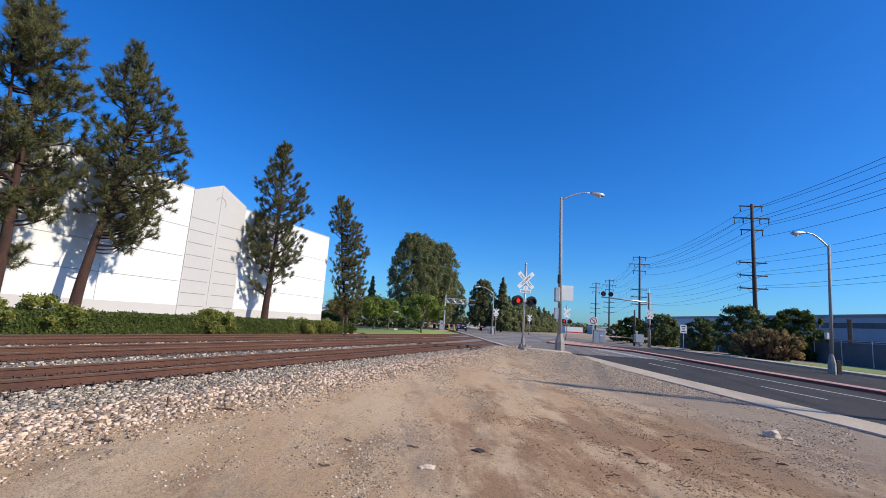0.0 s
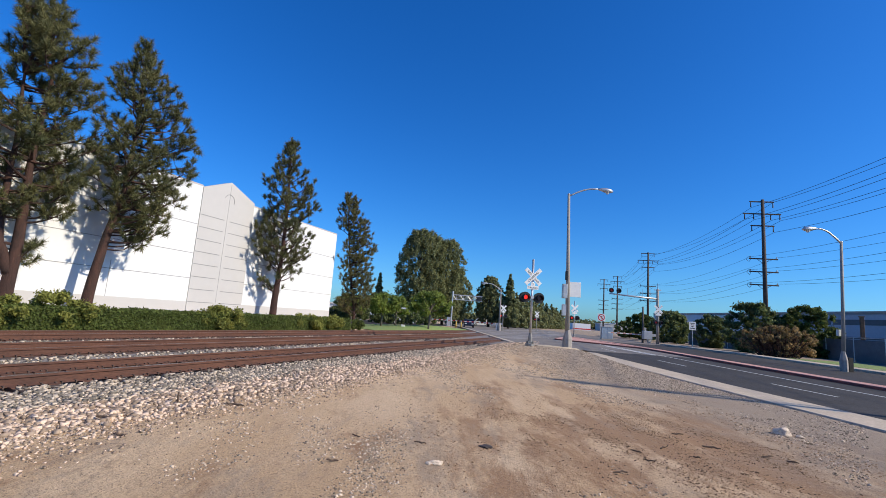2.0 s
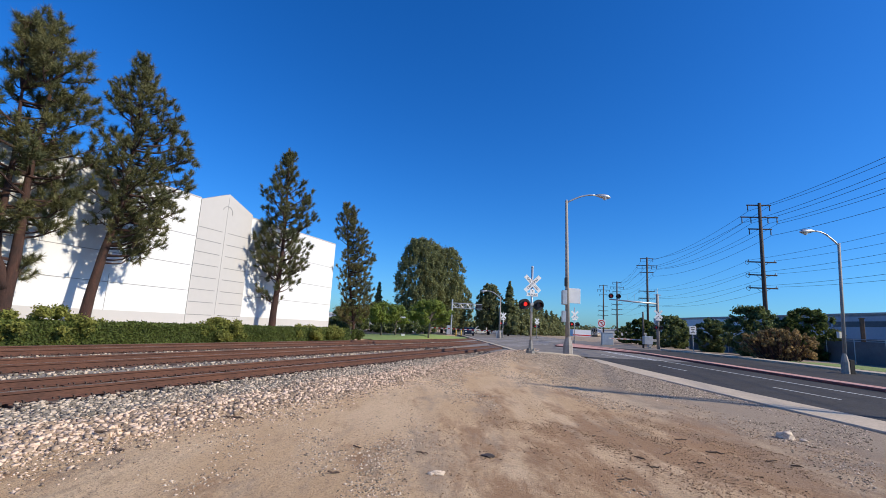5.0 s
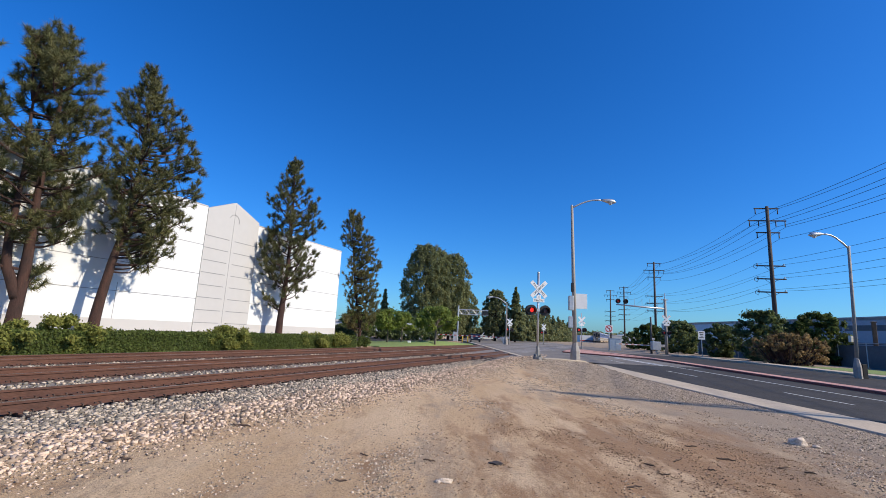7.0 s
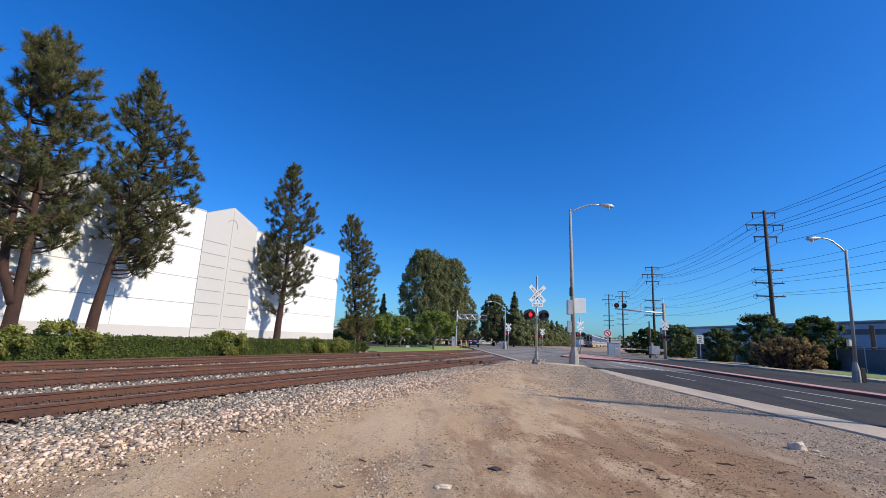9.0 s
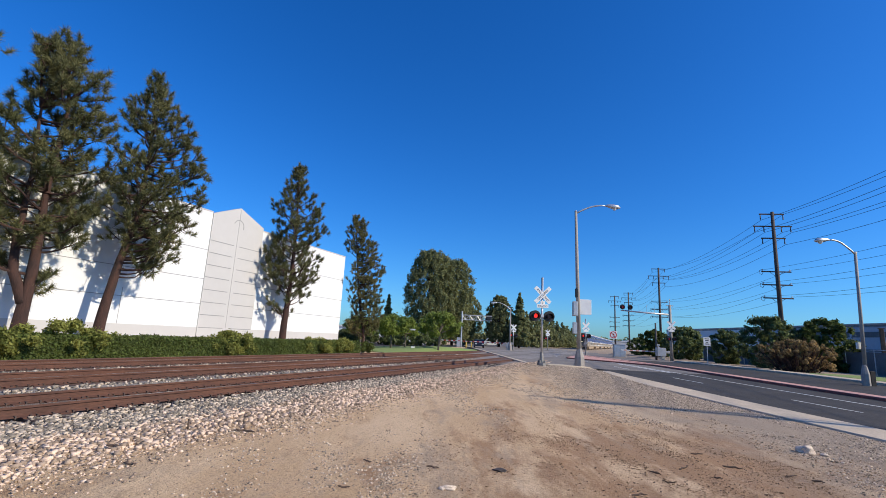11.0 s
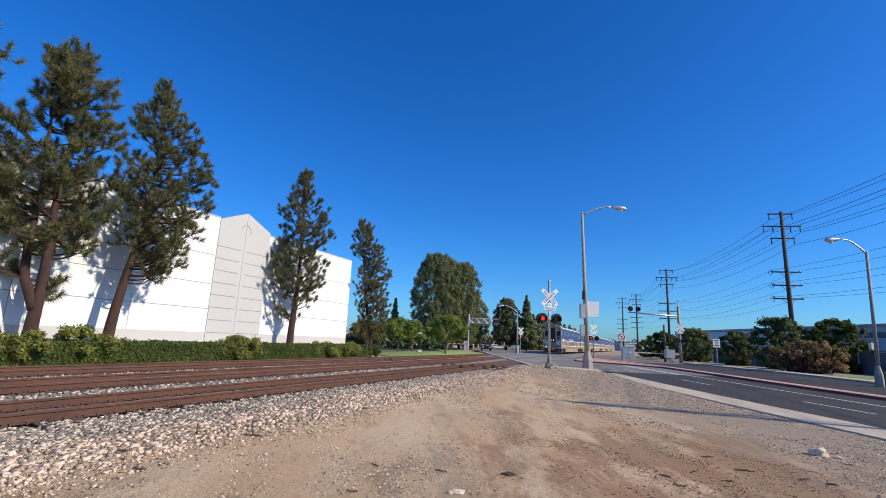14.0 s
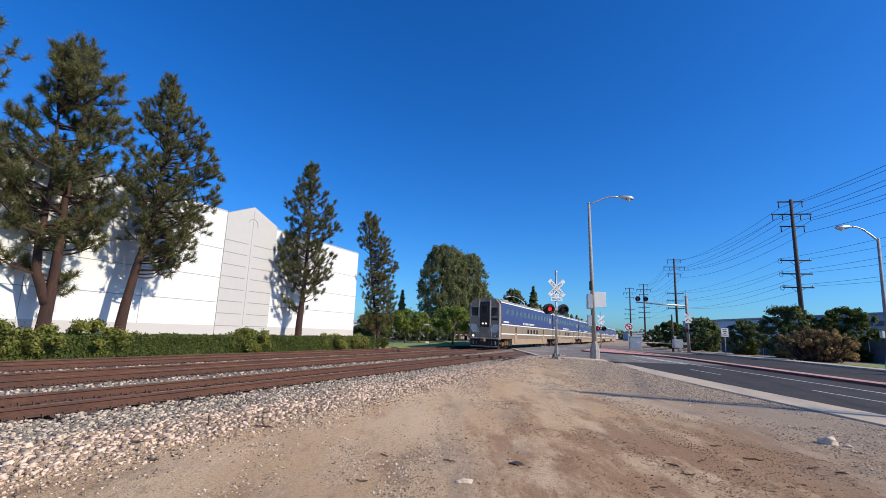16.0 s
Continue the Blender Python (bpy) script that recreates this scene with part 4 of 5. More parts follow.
part("foliage", np_mesh("foliage", V, np.arange(4 * n).reshape(n, 4)), M_HEDGE, hedge)
part("core", Geo().box((0, 13.5, 0.46), (1.1, 42.6, 0.92), bevel=0.1), M_DARKLEAF, hedge, "shaded twiggy hedge core")

for yy, w, h, s in ((21.3, 3.4, 1.45, 1), (12.0, 5.0, 1.6, 2), (8.0, 4.0, 1.7, 5), (29.6, 4.2, 1.25, 3), (32.5, 2.5, 1.15, 4)):
    leafy("shrub", -22.45, yy, 0, blob(rnd, 2.0, w, h - 0.35, 0.25, 40, 0.3, 0.6), 13000, 0.085, M_BUSH, "yellow-green unclipped shrub growing over the hedge", "shrub", seed=20 + s, group="shrubs in the hedge")
leafy("shrub", -22.6, 36.9, 0, blob(rnd, 1.5, 2.6, 0.8, 0.15, 16, 0.3), 3000, 0.08, M_HEDGE, "low rounded green shrub by the conifer", "shrub", seed=31, group="shrubs in the hedge")


def fruit_tree(x, y, h, w, seed, material=M_LEAF, label="small bright green street tree on the lawn", n=9000, z=0.1):
    leafy("street_tree", x, y, z, blob(rnd, w, w, h * 0.5, h * 0.42, 70, w * 0.1, 0.45), n, 0.15, material, label, "tree", (h * 0.5, 0.11), seed, "street trees")


def at(px, depth):
    """World x, y at a bearing (tangent to the right of the mean view) and depth."""
    return px * depth * 0.9243 - depth * 0.3816, px * depth * 0.3816 + depth * 0.9243


fruit_tree(-22.2, 52.6, 4.9, 5.2, 41)
fruit_tree(-27.5, 50.3, 4.3, 4.6, 42)
fruit_tree(-33.0, 52.0, 4.0, 4.2, 43)
fruit_tree(-29.5, 58.0, 4.3, 4.4, 44)
fruit_tree(-26.0, 62.0, 4.6, 4.6, 45)
fruit_tree(-38.0, 60.0, 4.2, 4.2, 46, M_LEAF)


def tall_tree(x, y, h, w, seed, material, label, n=26000, power=0.6, size=0.3, low=0.12, k=90):
    leafy("conifer_tree", x, y, 0, [(a, b, c, r * 0.85, r * 0.85, r * 1.35) for a, b, c, r, _, _ in blob(random.Random(seed), w, w, h * (0.96 - low), h * low, k * 8, w * 0.05, power)], int(n * 1.2), size * 0.7, material, label, "tree", (h * 0.5, 0.3), seed, "trees beyond the crossing", M_BARK)


x, y = at(-0.03, 104)
tall_tree(x, y, 21.5, 12.0, 51, M_CEDAR, "large dense olive-green conifer with domed crown", 52000, 0.42, 0.32, 0.06, 170)
x, y = at(0.02, 108)
tall_tree(x, y, 20.5, 11.0, 52, M_CEDAR, "large dense olive-green conifer with domed crown", 40000, 0.5, 0.32, 0.06, 140)
x, y = at(0.048, 116)
tall_tree(x, y, 14.0, 8.5, 53, M_CEDAR, "dense olive-green conifer beside taller trees", 24000, 0.55, 0.32, 0.05)
for tx, d, h, w, s in ((0.12, 110, 12.5, 6.8, 54), (0.115, 130, 11, 7, 55), (0.155, 130, 8.5, 6, 64)):
    x, y = at(tx, d)
    tall_tree(x, y, h, w, s, M_CEDAR, "dark green roadside conifer beyond the crossing", 14000, 0.6, 0.36, 0.1, 60)


def spire(x, y, h, w, seed, n=9000):
    rng = random.Random(seed)
    cl = []
    for k in range(n // 75):
        t = (k / (n // 75)) ** 1.15
        a, q = rng.uniform(0, 6.3), (1 - t) * w / 2 * rng.uniform(0.2, 1.0)
        r = 0.24 * w / 2 * (1.2 - t)
        cl.append((q * math.cos(a), q * math.sin(a), h * (0.1 + 0.88 * t), r, r, r * 0.7))
    leafy("conifer_tree", x, y, 0, cl, n, 0.42, M_CEDAR, "slender pointed dark conifer", "tree", (h * 0.6, 0.18), seed, "trees beyond the crossing", M_BARK)


x, y = at(0.163, 108)
spire(x, y, 13.2, 6.0, 61, 14000)
x, y = at(-0.12, 105)
spire(x, y, 11.0, 4.0, 62)
for tx, d, h, w, s in ((0.178, 132, 11, 4.6, 56), (0.19, 140, 11.5, 5, 57), (0.2, 146, 10.8, 5, 58), (0.211, 152, 11.5, 5, 59), (0.222, 160, 11, 5.5, 60),
                       (0.233, 168, 11.5, 5.5, 65), (0.244, 176, 10.5, 5.5, 66), (0.255, 188, 10.8, 6, 67), (0.265, 200, 10, 6, 68), (0.275, 215, 9.5, 6, 69)):
    x, y = at(tx, d)
    spire(x, y, h * 0.95, w * 1.8, s, 6500)

# lawn mound and footway beyond the tracks
lawn = structure("lawn", Geo().grid([-34 + i * 0.8 for i in range(17)], [40 + i * 0.8 for i in range(45)],
                 lambda x, y: -0.2 + (0.25 + 0.5 * math.exp(-((x + 24) ** 2 / 18 + (y - 57) ** 2 / 90))) * sstep(-21.2, -22.6, x)), M_GRASS, "mown green lawn mound with young trees", "lawn", smooth=True)
# dark road asphalt here puts the trees' shade into the car park's colour
structure("car_park", Geo().box((-45, 75, -0.02), (24, 60, 0.1)), M_ASPHALT, "car park beyond the lawn, coloured dark for tree shade", "car park")

# low building and parked vehicles under the trees
lb = thing("low_building", pose(-49.6, 86.4, 0, 0, 0, 29.6), "low pale building with dark openings behind the trees", "building")
part("wall", Geo().box((0, 2.0, 1.5), (18, 4, 3.0)), M_WALL, lb)
part("roof", Geo().box((0, 2.0, 3.1), (18.6, 4.6, 0.3)), M_WALL, lb)
for k in range(6):
    part("window", Geo().box((-7.4 + k * 2.96, -0.02, 1.3), (2.1, 0.06, 1.9)), M_WINDOW, lb)


def vehicle(x, y, z, turn, paint, label, L=4.5, W=1.8, H=1.45, van=False, name="car"):
    th = thing(name, pose(x, y, z, 0, 0, turn), label, "car", "parked vehicles")
    if van:
        prof = [(-L / 2, 0.35), (L / 2, 0.35), (L / 2, 1.0), (L / 2 - 0.7, 1.25), (L / 2 - 1.3, H), (-L / 2, H)]
    else:
        prof = [(-L / 2, 0.3), (L / 2, 0.3), (L / 2, 0.7), (L / 2 - 0.15, 0.82), (L / 2 - 1.2, 0.92), (L / 2 - 1.9, H - 0.03), (-L / 2 + 1.5, H), (-L / 2 + 0.6, 0.98), (-L / 2, 0.9)]
    part("body", Geo().prism(prof, "y", -W / 2, W / 2), paint, th)
    gl = [(L / 2 - 1.32, 0.96), (L / 2 - 1.9, H - 0.09), (-L / 2 + 1.5, H - 0.07), (-L / 2 + 0.8, 0.98)] if not van else [(L / 2 - 0.8, 1.2), (L / 2 - 1.35, H - 0.15), (L / 2 - 2.2, H - 0.15), (L / 2 - 2.2, 1.2)]
    part("side_windows", Geo().prism(gl, "y", -W / 2 - 0.006, W / 2 + 0.006), M_WINDOW, th, "dark car glass")
    for sx in (-1, 1):
        for sy in (-1, 1):
            w = part("wheel", Geo().tube([(sx * L * 0.31, sy * (W / 2 - 0.2), 0.32), (sx * L * 0.31, sy * (W / 2 + 0.01), 0.32)], 0.32, 18), M_TYRE, th)
            part("rim", Geo().tube([(sx * L * 0.31, sy * (W / 2), 0.32), (sx * L * 0.31, sy * (W / 2 + 0.02), 0.32)], 0.2, 12), M_GALV, w)
    for sy in (-0.6, 0.6):
        part("headlight", Geo().box((L / 2, sy, 0.68), (0.05, 0.36, 0.14), bevel=0.02), M_LINE, th, "clear headlight")
    return th


x, y = at(0.078, 86)
vehicle(x, y, 0.25, -70, M_CARPAINT, "dark blue saloon car waiting at the crossing", name="saloon_car")
x, y = at(0.105, 118)
vehicle(x, y, 0.2, -160, M_WHITE, "white delivery van parked behind the crossing", 4.6, 1.9, 1.95, True, "delivery_van")
for tx, d, s in ((-0.19, 88, 1), (-0.15, 84, 2), (-0.1, 82, 3)):
    x, y = at(tx, d)
    vehicle(x, y, 0.03, 20 * s, (M_CARPAINT, M_TRUCK, M_FRONT)[s % 3], "parked car under the trees", name="parked_car")


def gate_arm(x, y, z, turn, length, red=None):
    th = thing("crossing_gate", pose(x, y, z, 0, 0, turn), "lowered red and white striped crossing gate arm", "crossing gate", "crossing gates")
    part("machine", Geo().box((0, 0, 0.7), (0.45, 0.5, 1.0), bevel=0.04).box((0, 0, 0.1), (0.3, 0.3, 0.4)), M_GALV, th, "grey gate machine housing")
    part("counterweight", Geo().box((0.5, 0, 1.1), (0.9, 0.12, 0.35), bevel=0.03), M_GALV, th)
    k, n = 0, int(length / 0.4)
    for k in range(n):
        part("arm_section", Geo().box((-0.3 - 0.4 * k - 0.2, 0, 1.1), (0.4, 0.05, 0.14)), (red or M_RED) if k % 2 else M_LINE, th)
    return th


gate_arm(-19.6, 75.8, 0.23, 14, 11)
gate_arm(3.2, 69.0, 0.23, 20, 5.5, M_REDCONC)

wp = thing("wooden_post", pose(2.45, 70.25, 0.23), "plain brown wooden post beside the crossing signal", "post")
part("shaft", Geo().tube([(0, 0, -0.2), (0.04, 0, 2.5), (0.02, 0, 4.9)], [0.15, 0.13, 0.11], 10), M_BARK2, wp, smooth=True)
part("top", Geo().tube([(0.02, 0, 4.88), (0.02, 0, 4.95)], [0.12, 0.07], 10), M_BARK2, wp)
M_YELLOW = mat("faded_yellow_paint", (0.6, 0.4, 0.06), 0.7, 0, (0.45, 0.3, 0.05), 6, 0.3, fine=0.15)
for px, py in ((-27.9, 78.7), (-27.2, 79.5)):
    bo = thing("bollard", pose(px, py, 0.1), "faded yellow steel bollard by the signal bridge", "bollard", "yellow bollards")
    part("post", Geo().tube([(0, 0, 0), (0, 0, 1.05)], 0.11, 12), M_YELLOW, bo, smooth=True)
    part("cap", Geo().tube([(0, 0, 1.05), (0, 0, 1.1), (0, 0, 1.13)], [0.11, 0.08, 0.02], 12), M_YELLOW, bo)
ub = thing("utility_box", pose(-24.43, 50.1, 0.1, 0, 0, 25), "small white utility box on the lawn edge", "utility box")
part("body", Geo().box((0, 0, 0.2), (0.4, 0.32, 0.4), bevel=0.03), M_WHITE, ub)
part("lid", Geo().box((0, 0, 0.42), (0.44, 0.36, 0.05), bevel=0.015), M_LINE, ub)

# added dark foliage row that stands in for the shade under the trees
for k, (tx, d, h) in enumerate(((-0.24, 82, 2.6), (-0.2, 80, 2.2), (-0.165, 78, 2.8), (-0.125, 79, 2.3), (-0.09, 80, 2.6), (-0.05, 83, 2.2), (-0.015, 86, 2.5))):
    x, y = at(tx, d)
    leafy("shrub", x, y, 0.0, blob(random.Random(300 + k), 5.5, 3.0, h * 0.9, 0.2, 50, 0.4, 0.5), 3500, 0.2, M_DARKLEAF, "added dark shrub standing in for shade under the trees", "shrub", seed=300 + k, group="shrubs under the trees")

# truss signal bridge beyond the crossing
tb = thing("signal_bridge", pose(-32.0, 87.2, 0.1, 0, 0, 22), "galvanised lattice signal bridge with red light", "signal bridge")
for q in (-0.35, 0.35):
    part("post", Geo().tube([(0, q, 0), (0, q, 7.0)], 0.13, 8), M_GALV, tb)
for k in range(7):
    part("post_brace", Geo().tube([(0, -0.35 if k % 2 else 0.35, k), (0, 0.35 if k % 2 else -0.35, k + 1)], 0.045, 5), M_GALV, tb)
for z in (5.35, 6.25):
    for q in (-0.35, 0.35):
        part("chord", Geo().tube([(-0.2, q, z), (5.95, q, z)], 0.075, 6), M_GALV, tb)
for k in range(8):
    for q in (-0.35, 0.35):
        part("diagonal", Geo().tube([(k * 0.73, q, 5.35 if k % 2 else 6.25), (k * 0.73 + 0.73, q, 6.25 if k % 2 else 5.35)], 0.045, 5), M_GALV, tb)
        part("upright", Geo().tube([(k * 0.73 + 0.73, q, 5.35), (k * 0.73 + 0.73, q, 6.25)], 0.035, 5), M_GALV, tb)
part("signal_backplate", Geo().box((5.3, -0.5, 5.75), (1.1, 0.05, 0.7), bevel=0.02), M_BLACK, tb, "black signal backplate")
part("signal_lamp", Geo().tube([(5.05, -0.75, 5.75), (5.05, -0.5, 5.75)], 0.2, 14), M_BLACK, tb)
part("service_box", Geo().box((-0.5, 0, 0.9), (0.7, 0.9, 1.8), bevel=0.04), M_GALV, tb)

# cantilever crossing signal on the far pavement
cs = thing("cantilever_signal", pose(4.22, 68.5, 0.23, 0, 0, 19), "cantilever crossing signal with arm, crossbuck and red lights", "crossing signal", "crossing signals")
part("mast", Geo().tube([(0, 0, 0), (0, 0, 7.3)], [0.2, 0.17], 12), M_LAMPPOLE, cs, smooth=True)
part("mast_top", Geo().tube([(0, 0, 7.3), (0, 0, 8.1)], [0.06, 0.05], 8), M_GALV, cs)
part("cap_bracket", Geo().box((0, 0, 7.2), (0.9, 0.14, 0.12)), M_GALV, cs)
part("arm", Geo().tube([(0.1, 0, 6.0), (-3, 0, 6.12), (-6.4, 0, 6.3)], [0.13, 0.11, 0.08], 10), M_GALV, cs, smooth=True)
for k in range(5):
    part("arm_rod", Geo().tube([(-1.0 - k * 1.0, 0, 6.1), (-1.0 - k * 1.0, 0, 7.2)], 0.02, 5), M_GALV, cs)
flasher(cs, 6.75, -0.15, True, -6.2, 1.15, M_REDFAINT)
flasher(cs, 6.75, -0.15, False, -5.2, 1.15, M_REDFAINT)
crossbuck(cs, 4.6, -0.25, True, 1.15, False)
flasher(cs, 2.85, -0.25, True, -0.35, 1.0, M_REDFAINT)
flasher(cs, 2.85, -0.25, False, 0.35, 1.0, M_REDFAINT)
part("control_box", Geo().box((-1.3, 0.2, 1.1), (1.1, 0.8, 1.1), bevel=0.04), M_ALU, cs, "white metal control box")

cab = thing("control_cabinet", pose(-2.3, 72.6, 0.2, 0, 0, 15), "silver metal signal control cabinet", "cabinet")
part("body", Geo().box((0, 0, 0.95), (1.6, 0.8, 1.7), bevel=0.03), M_ALU, cab)
part("roof_cap", Geo().box((0, 0, 1.83), (1.72, 0.92, 0.07), bevel=0.02), M_ALU, cab)
part("door", Geo().box((0.4, -0.41, 0.95), (0.72, 0.02, 1.5), bevel=0.008), M_ALU, cab)
part("door", Geo().box((-0.4, -0.41, 0.95), (0.72, 0.02, 1.5), bevel=0.008), M_ALU, cab)
part("footing", Geo().box((0, 0, 0.0), (1.8, 1.0, 0.2)), M_CONC, cab)


def disc(r, y0, y1, x=0, z=0, n=28):
    return Geo().prism([(x + r * math.cos(2 * math.pi * k / n), z + r * math.sin(2 * math.pi * k / n)) for k in range(n)], "y", y0, y1)


ns = thing("no_turn_sign", pose(-3.1, 73.2, 0.2, 0, 0, 17), "white square sign with red no-left-turn ring", "road sign")
part("post", Geo().tube([(0, 0.05, 0), (0, 0.05, 3.6)], 0.05, 8), M_GALV, ns)
sg = part("panel", Geo().box((0, 0, 3.2), (1.1, 0.02, 1.1), bevel=0.008), M_WHITE, ns)
ring = Geo()
for k in range(28):
    a0, a1 = 2 * math.pi * k / 28, 2 * math.pi * (k + 1) / 28
    ring.add([(r * math.cos(a), yy, 3.2 + r * math.sin(a)) for yy in (-0.016, -0.011) for r in (0.38, 0.5) for a in (a0, a1)], [(0, 1, 3, 2), (4, 6, 7, 5), (0, 4, 5, 1), (2, 3, 7, 6)])
part("ring", ring, M_RED, sg, "red ring")
part("slash", Geo().box((0, 0, 0), (0.8, 0.005, 0.1), pose(0, -0.014, 3.2, 0, 45, 0)), M_RED, sg)
part("arrow", Geo().box((0.08, -0.013, 3.1), (0.1, 0.004, 0.4)).box((-0.05, -0.013, 3.32), (0.36, 0.004, 0.1)), M_BLACK, sg)

s2 = thing("regulatory_sign", pose(7.7, 63.2, 0.2, 0, 0, 17), "white rectangular traffic sign with black writing on a post", "road sign")
part("post", Geo().tube([(0, 0.04, 0), (0, 0.04, 3.2)], 0.045, 8), M_GALV, s2)
sg = part("panel", Geo().box((0, 0, 2.65), (0.78, 0.02, 0.98), bevel=0.008), M_WHITE, s2)
for k, w in enumerate((0.5, 0.4, 0.25, 0.52)):
    part("writing_bar", Geo().box((0, -0.013, 2.97 - 0.2 * k), (w, 0.004, 0.09)), M_BLACK, sg)

# far side of the road: long warehouse, fence, bushes
w2 = thing("long_warehouse", pose(*rp(56, 0, 0), 0, 0, math.degrees(RA)), "long low blue-grey warehouse in shade", "warehouse")
part("wall", Geo().box((0.15, 48.5, 3.1), (0.3, 57, 6.2)), M_WAREHOUSE, w2)
part("pale_wall", Geo().box((0.15, 94.6, 3.1), (0.3, 35, 6.2)), M_WALL, w2, "pale painted far wall")
part("parapet", Geo().box((0.1, 66, 6.25), (0.5, 92.4, 0.16)), M_WAREROOF, w2)
for z, h in ((4.9, 0.7), (2.9, 0.25)):
    part("wall_band", Geo().box((-0.02, 48.5, z), (0.06, 57, h)), M_FENCE, w2, "dark painted band")
for k in range(6):
    part("pilaster", Geo().box((-0.06, 24 + k * 9.5, 3.0), (0.12, 0.3, 6.0), bevel=0.02), M_WAREHOUSE, w2)
part("roof", Geo().box((20, 66, 6.0), (40, 92, 0.2)), M_WAREROOF, w2)
part("end_wall", Geo().box((20, 112, 3.1), (40, 0.3, 6.2)), M_WAREROOF, w2)
part("end_wall", Geo().box((20, 20, 3.1), (40, 0.3, 6.2)), M_WAREHOUSE, w2)

fence = thing("screened_fence", pose(*rp(42.5, 0, 0.1), 0, 0, math.degrees(RA)), "dark screened chain-link fence along the grass", "fence")
for k in range(19):
    part("post", Geo().tube([(0, 16 + k * 3.2, 0), (0, 16 + k * 3.2, 2.6)], 0.04, 6), M_GALV, fence)
for k in range(18):
    part("screen", Geo().box((0.06, 17.6 + k * 3.2, 1.2), (0.02, 3.16, 2.3)), M_FENCE, fence)
part("top_rail", Geo().tube([(0, 16, 2.55), (0, 74, 2.55)], 0.025, 6), M_GALV, fence)
riser = thing("brown_post", pose(*rp(43.2, 44.5, 0.1)), "dark brown steel post behind the street lamp", "post")
part("shaft", Geo().box((0, 0, 2.3), (0.3, 0.3, 4.6), bevel=0.03), M_TRUCK, riser)
part("cap", Geo().box((0, 0, 4.65), (0.42, 0.42, 0.1), bevel=0.02), M_TRUCK, riser)


def bush(x, y, w, d, h, material, label, seed, n=9000, size=0.16, z=0.1, k=50, twigs=False, cat="bush"):
    th = leafy("bush", x, y, z, blob(random.Random(seed), w, d, h * 0.9, 0.25, k * 3, min(w, h) * 0.075, 0.6), int(n * 1.05), size * 1.12, material, label, cat, None, seed, "bushes by the fence")
    if twigs:
        g, rr = Geo(), random.Random(seed)
        for _ in range(240):
            a, q = rr.uniform(0, 6.28), rr.uniform(0.2, 1.0)
            g.tube([(0.4 * w * q * 0.5 * math.cos(a), 0.4 * d * q * 0.5 * math.sin(a), 0), (0.5 * w * q * math.cos(a), 0.5 * d * q * math.sin(a), h * rr.uniform(0.55, 1.1) * (1.15 - 0.45 * q))], [0.03, 0.008], 4, caps=False)
        part("twig_mass", g, M_BARK, th, "bare brown twigs")
    return th


bush(13.7, 53.3, 7.2, 3.0, 3.1, M_DRYBUSH, "dry brown twiggy shrub at the pavement edge", 71, 9000, 0.11, 0.1, 60, True, "shrub")
bush(13.6, 61.8, 6.2, 4.5, 5.9, M_DARKLEAF, "tall dark green bush against the fence", 72, 16000, 0.17)
bush(18.6, 61.5, 5.8, 4.5, 5.9, M_HEDGE, "tall rounded mid-green bush against the fence", 73, 16000, 0.17)
bush(15.7, 61.0, 3.6, 3.0, 3.8, M_DARKLEAF, "mid-green leafy bush between darker ones", 74, 9000, 0.16)
bush(10.6, 69.6, 4.6, 4.0, 4.5, M_DARKLEAF, "rounded dark green bush by the pavement", 75, 12000, 0.17)
bush(6.9, 80, 5.5, 5, 4.9, M_DARKLEAF, "rounded dark green bush by the pavement", 76, 12000, 0.18)
bush(7.4, 88, 6.5, 5, 5.6, M_DARKLEAF, "dark green bush behind the cantilever signal", 77, 12000, 0.19)
bush(2.9, 93, 6.0, 5, 5.0, M_HEDGE, "green bush behind the cantilever signal", 78, 12000, 0.19)
bush(0.6, 101, 5.0, 5, 3.6, M_DARKLEAF, "low dark bush behind the gate", 79, 7000, 0.2)
bush(22.0, 39.5, 2.4, 1.6, 1.0, M_DARKLEAF, "low clipped dark hedge on the grass", 80, 5000, 0.09, 0.2, 16)
bt = thing("bare_tree", pose(22.6, 42.5, 0.1), "small pale pruned bare tree near the fence", "tree")
g, rr = Geo(), random.Random(8)
for k in range(7):
    a = k * 0.9
    g.tube([(0, 0, 0.8), (0.6 * math.cos(a), 0.6 * math.sin(a), 1.7), (1.1 * math.cos(a), 1.1 * math.sin(a), 2.9 + rr.uniform(-0.4, 0.4))], [0.09, 0.07, 0.035], 6)
part("branches", g, M_LAMPPOLE, bt)
part("trunk", Geo().tube([(0, 0, 0), (0, 0, 1.0)], [0.14, 0.1], 8), M_LAMPPOLE, bt)

# distant buildings down the line
x, y = at(0.316, 240)
db = thing("distant_shop", pose(x, y, 0, 0, 0, 20), "distant white low building with red band", "building")
part("wall", Geo().box((0, 0, 1.8), (9, 10, 3.6)), M_WALL, db)
part("band", Geo().box((0, -5.03, 0.9), (9, 0.1, 0.5)), M_RED, db)
for tx, d, w, h in ((0.38, 300, 14, 5), (0.42, 330, 20, 6), (0.46, 300, 12, 4)):
    x, y = at(tx, d)
    b2 = thing("distant_building", pose(x, y, 0, 0, 0, 20), "distant pale low building", "building", "distant buildings")
    part("wall", Geo().box((0, 0, h / 2), (w, 10, h)), M_WAREROOF, b2)
    part("roof", Geo().box((0, 0, h + 0.1), (w + 0.6, 10.6, 0.25)), M_WALL, b2)
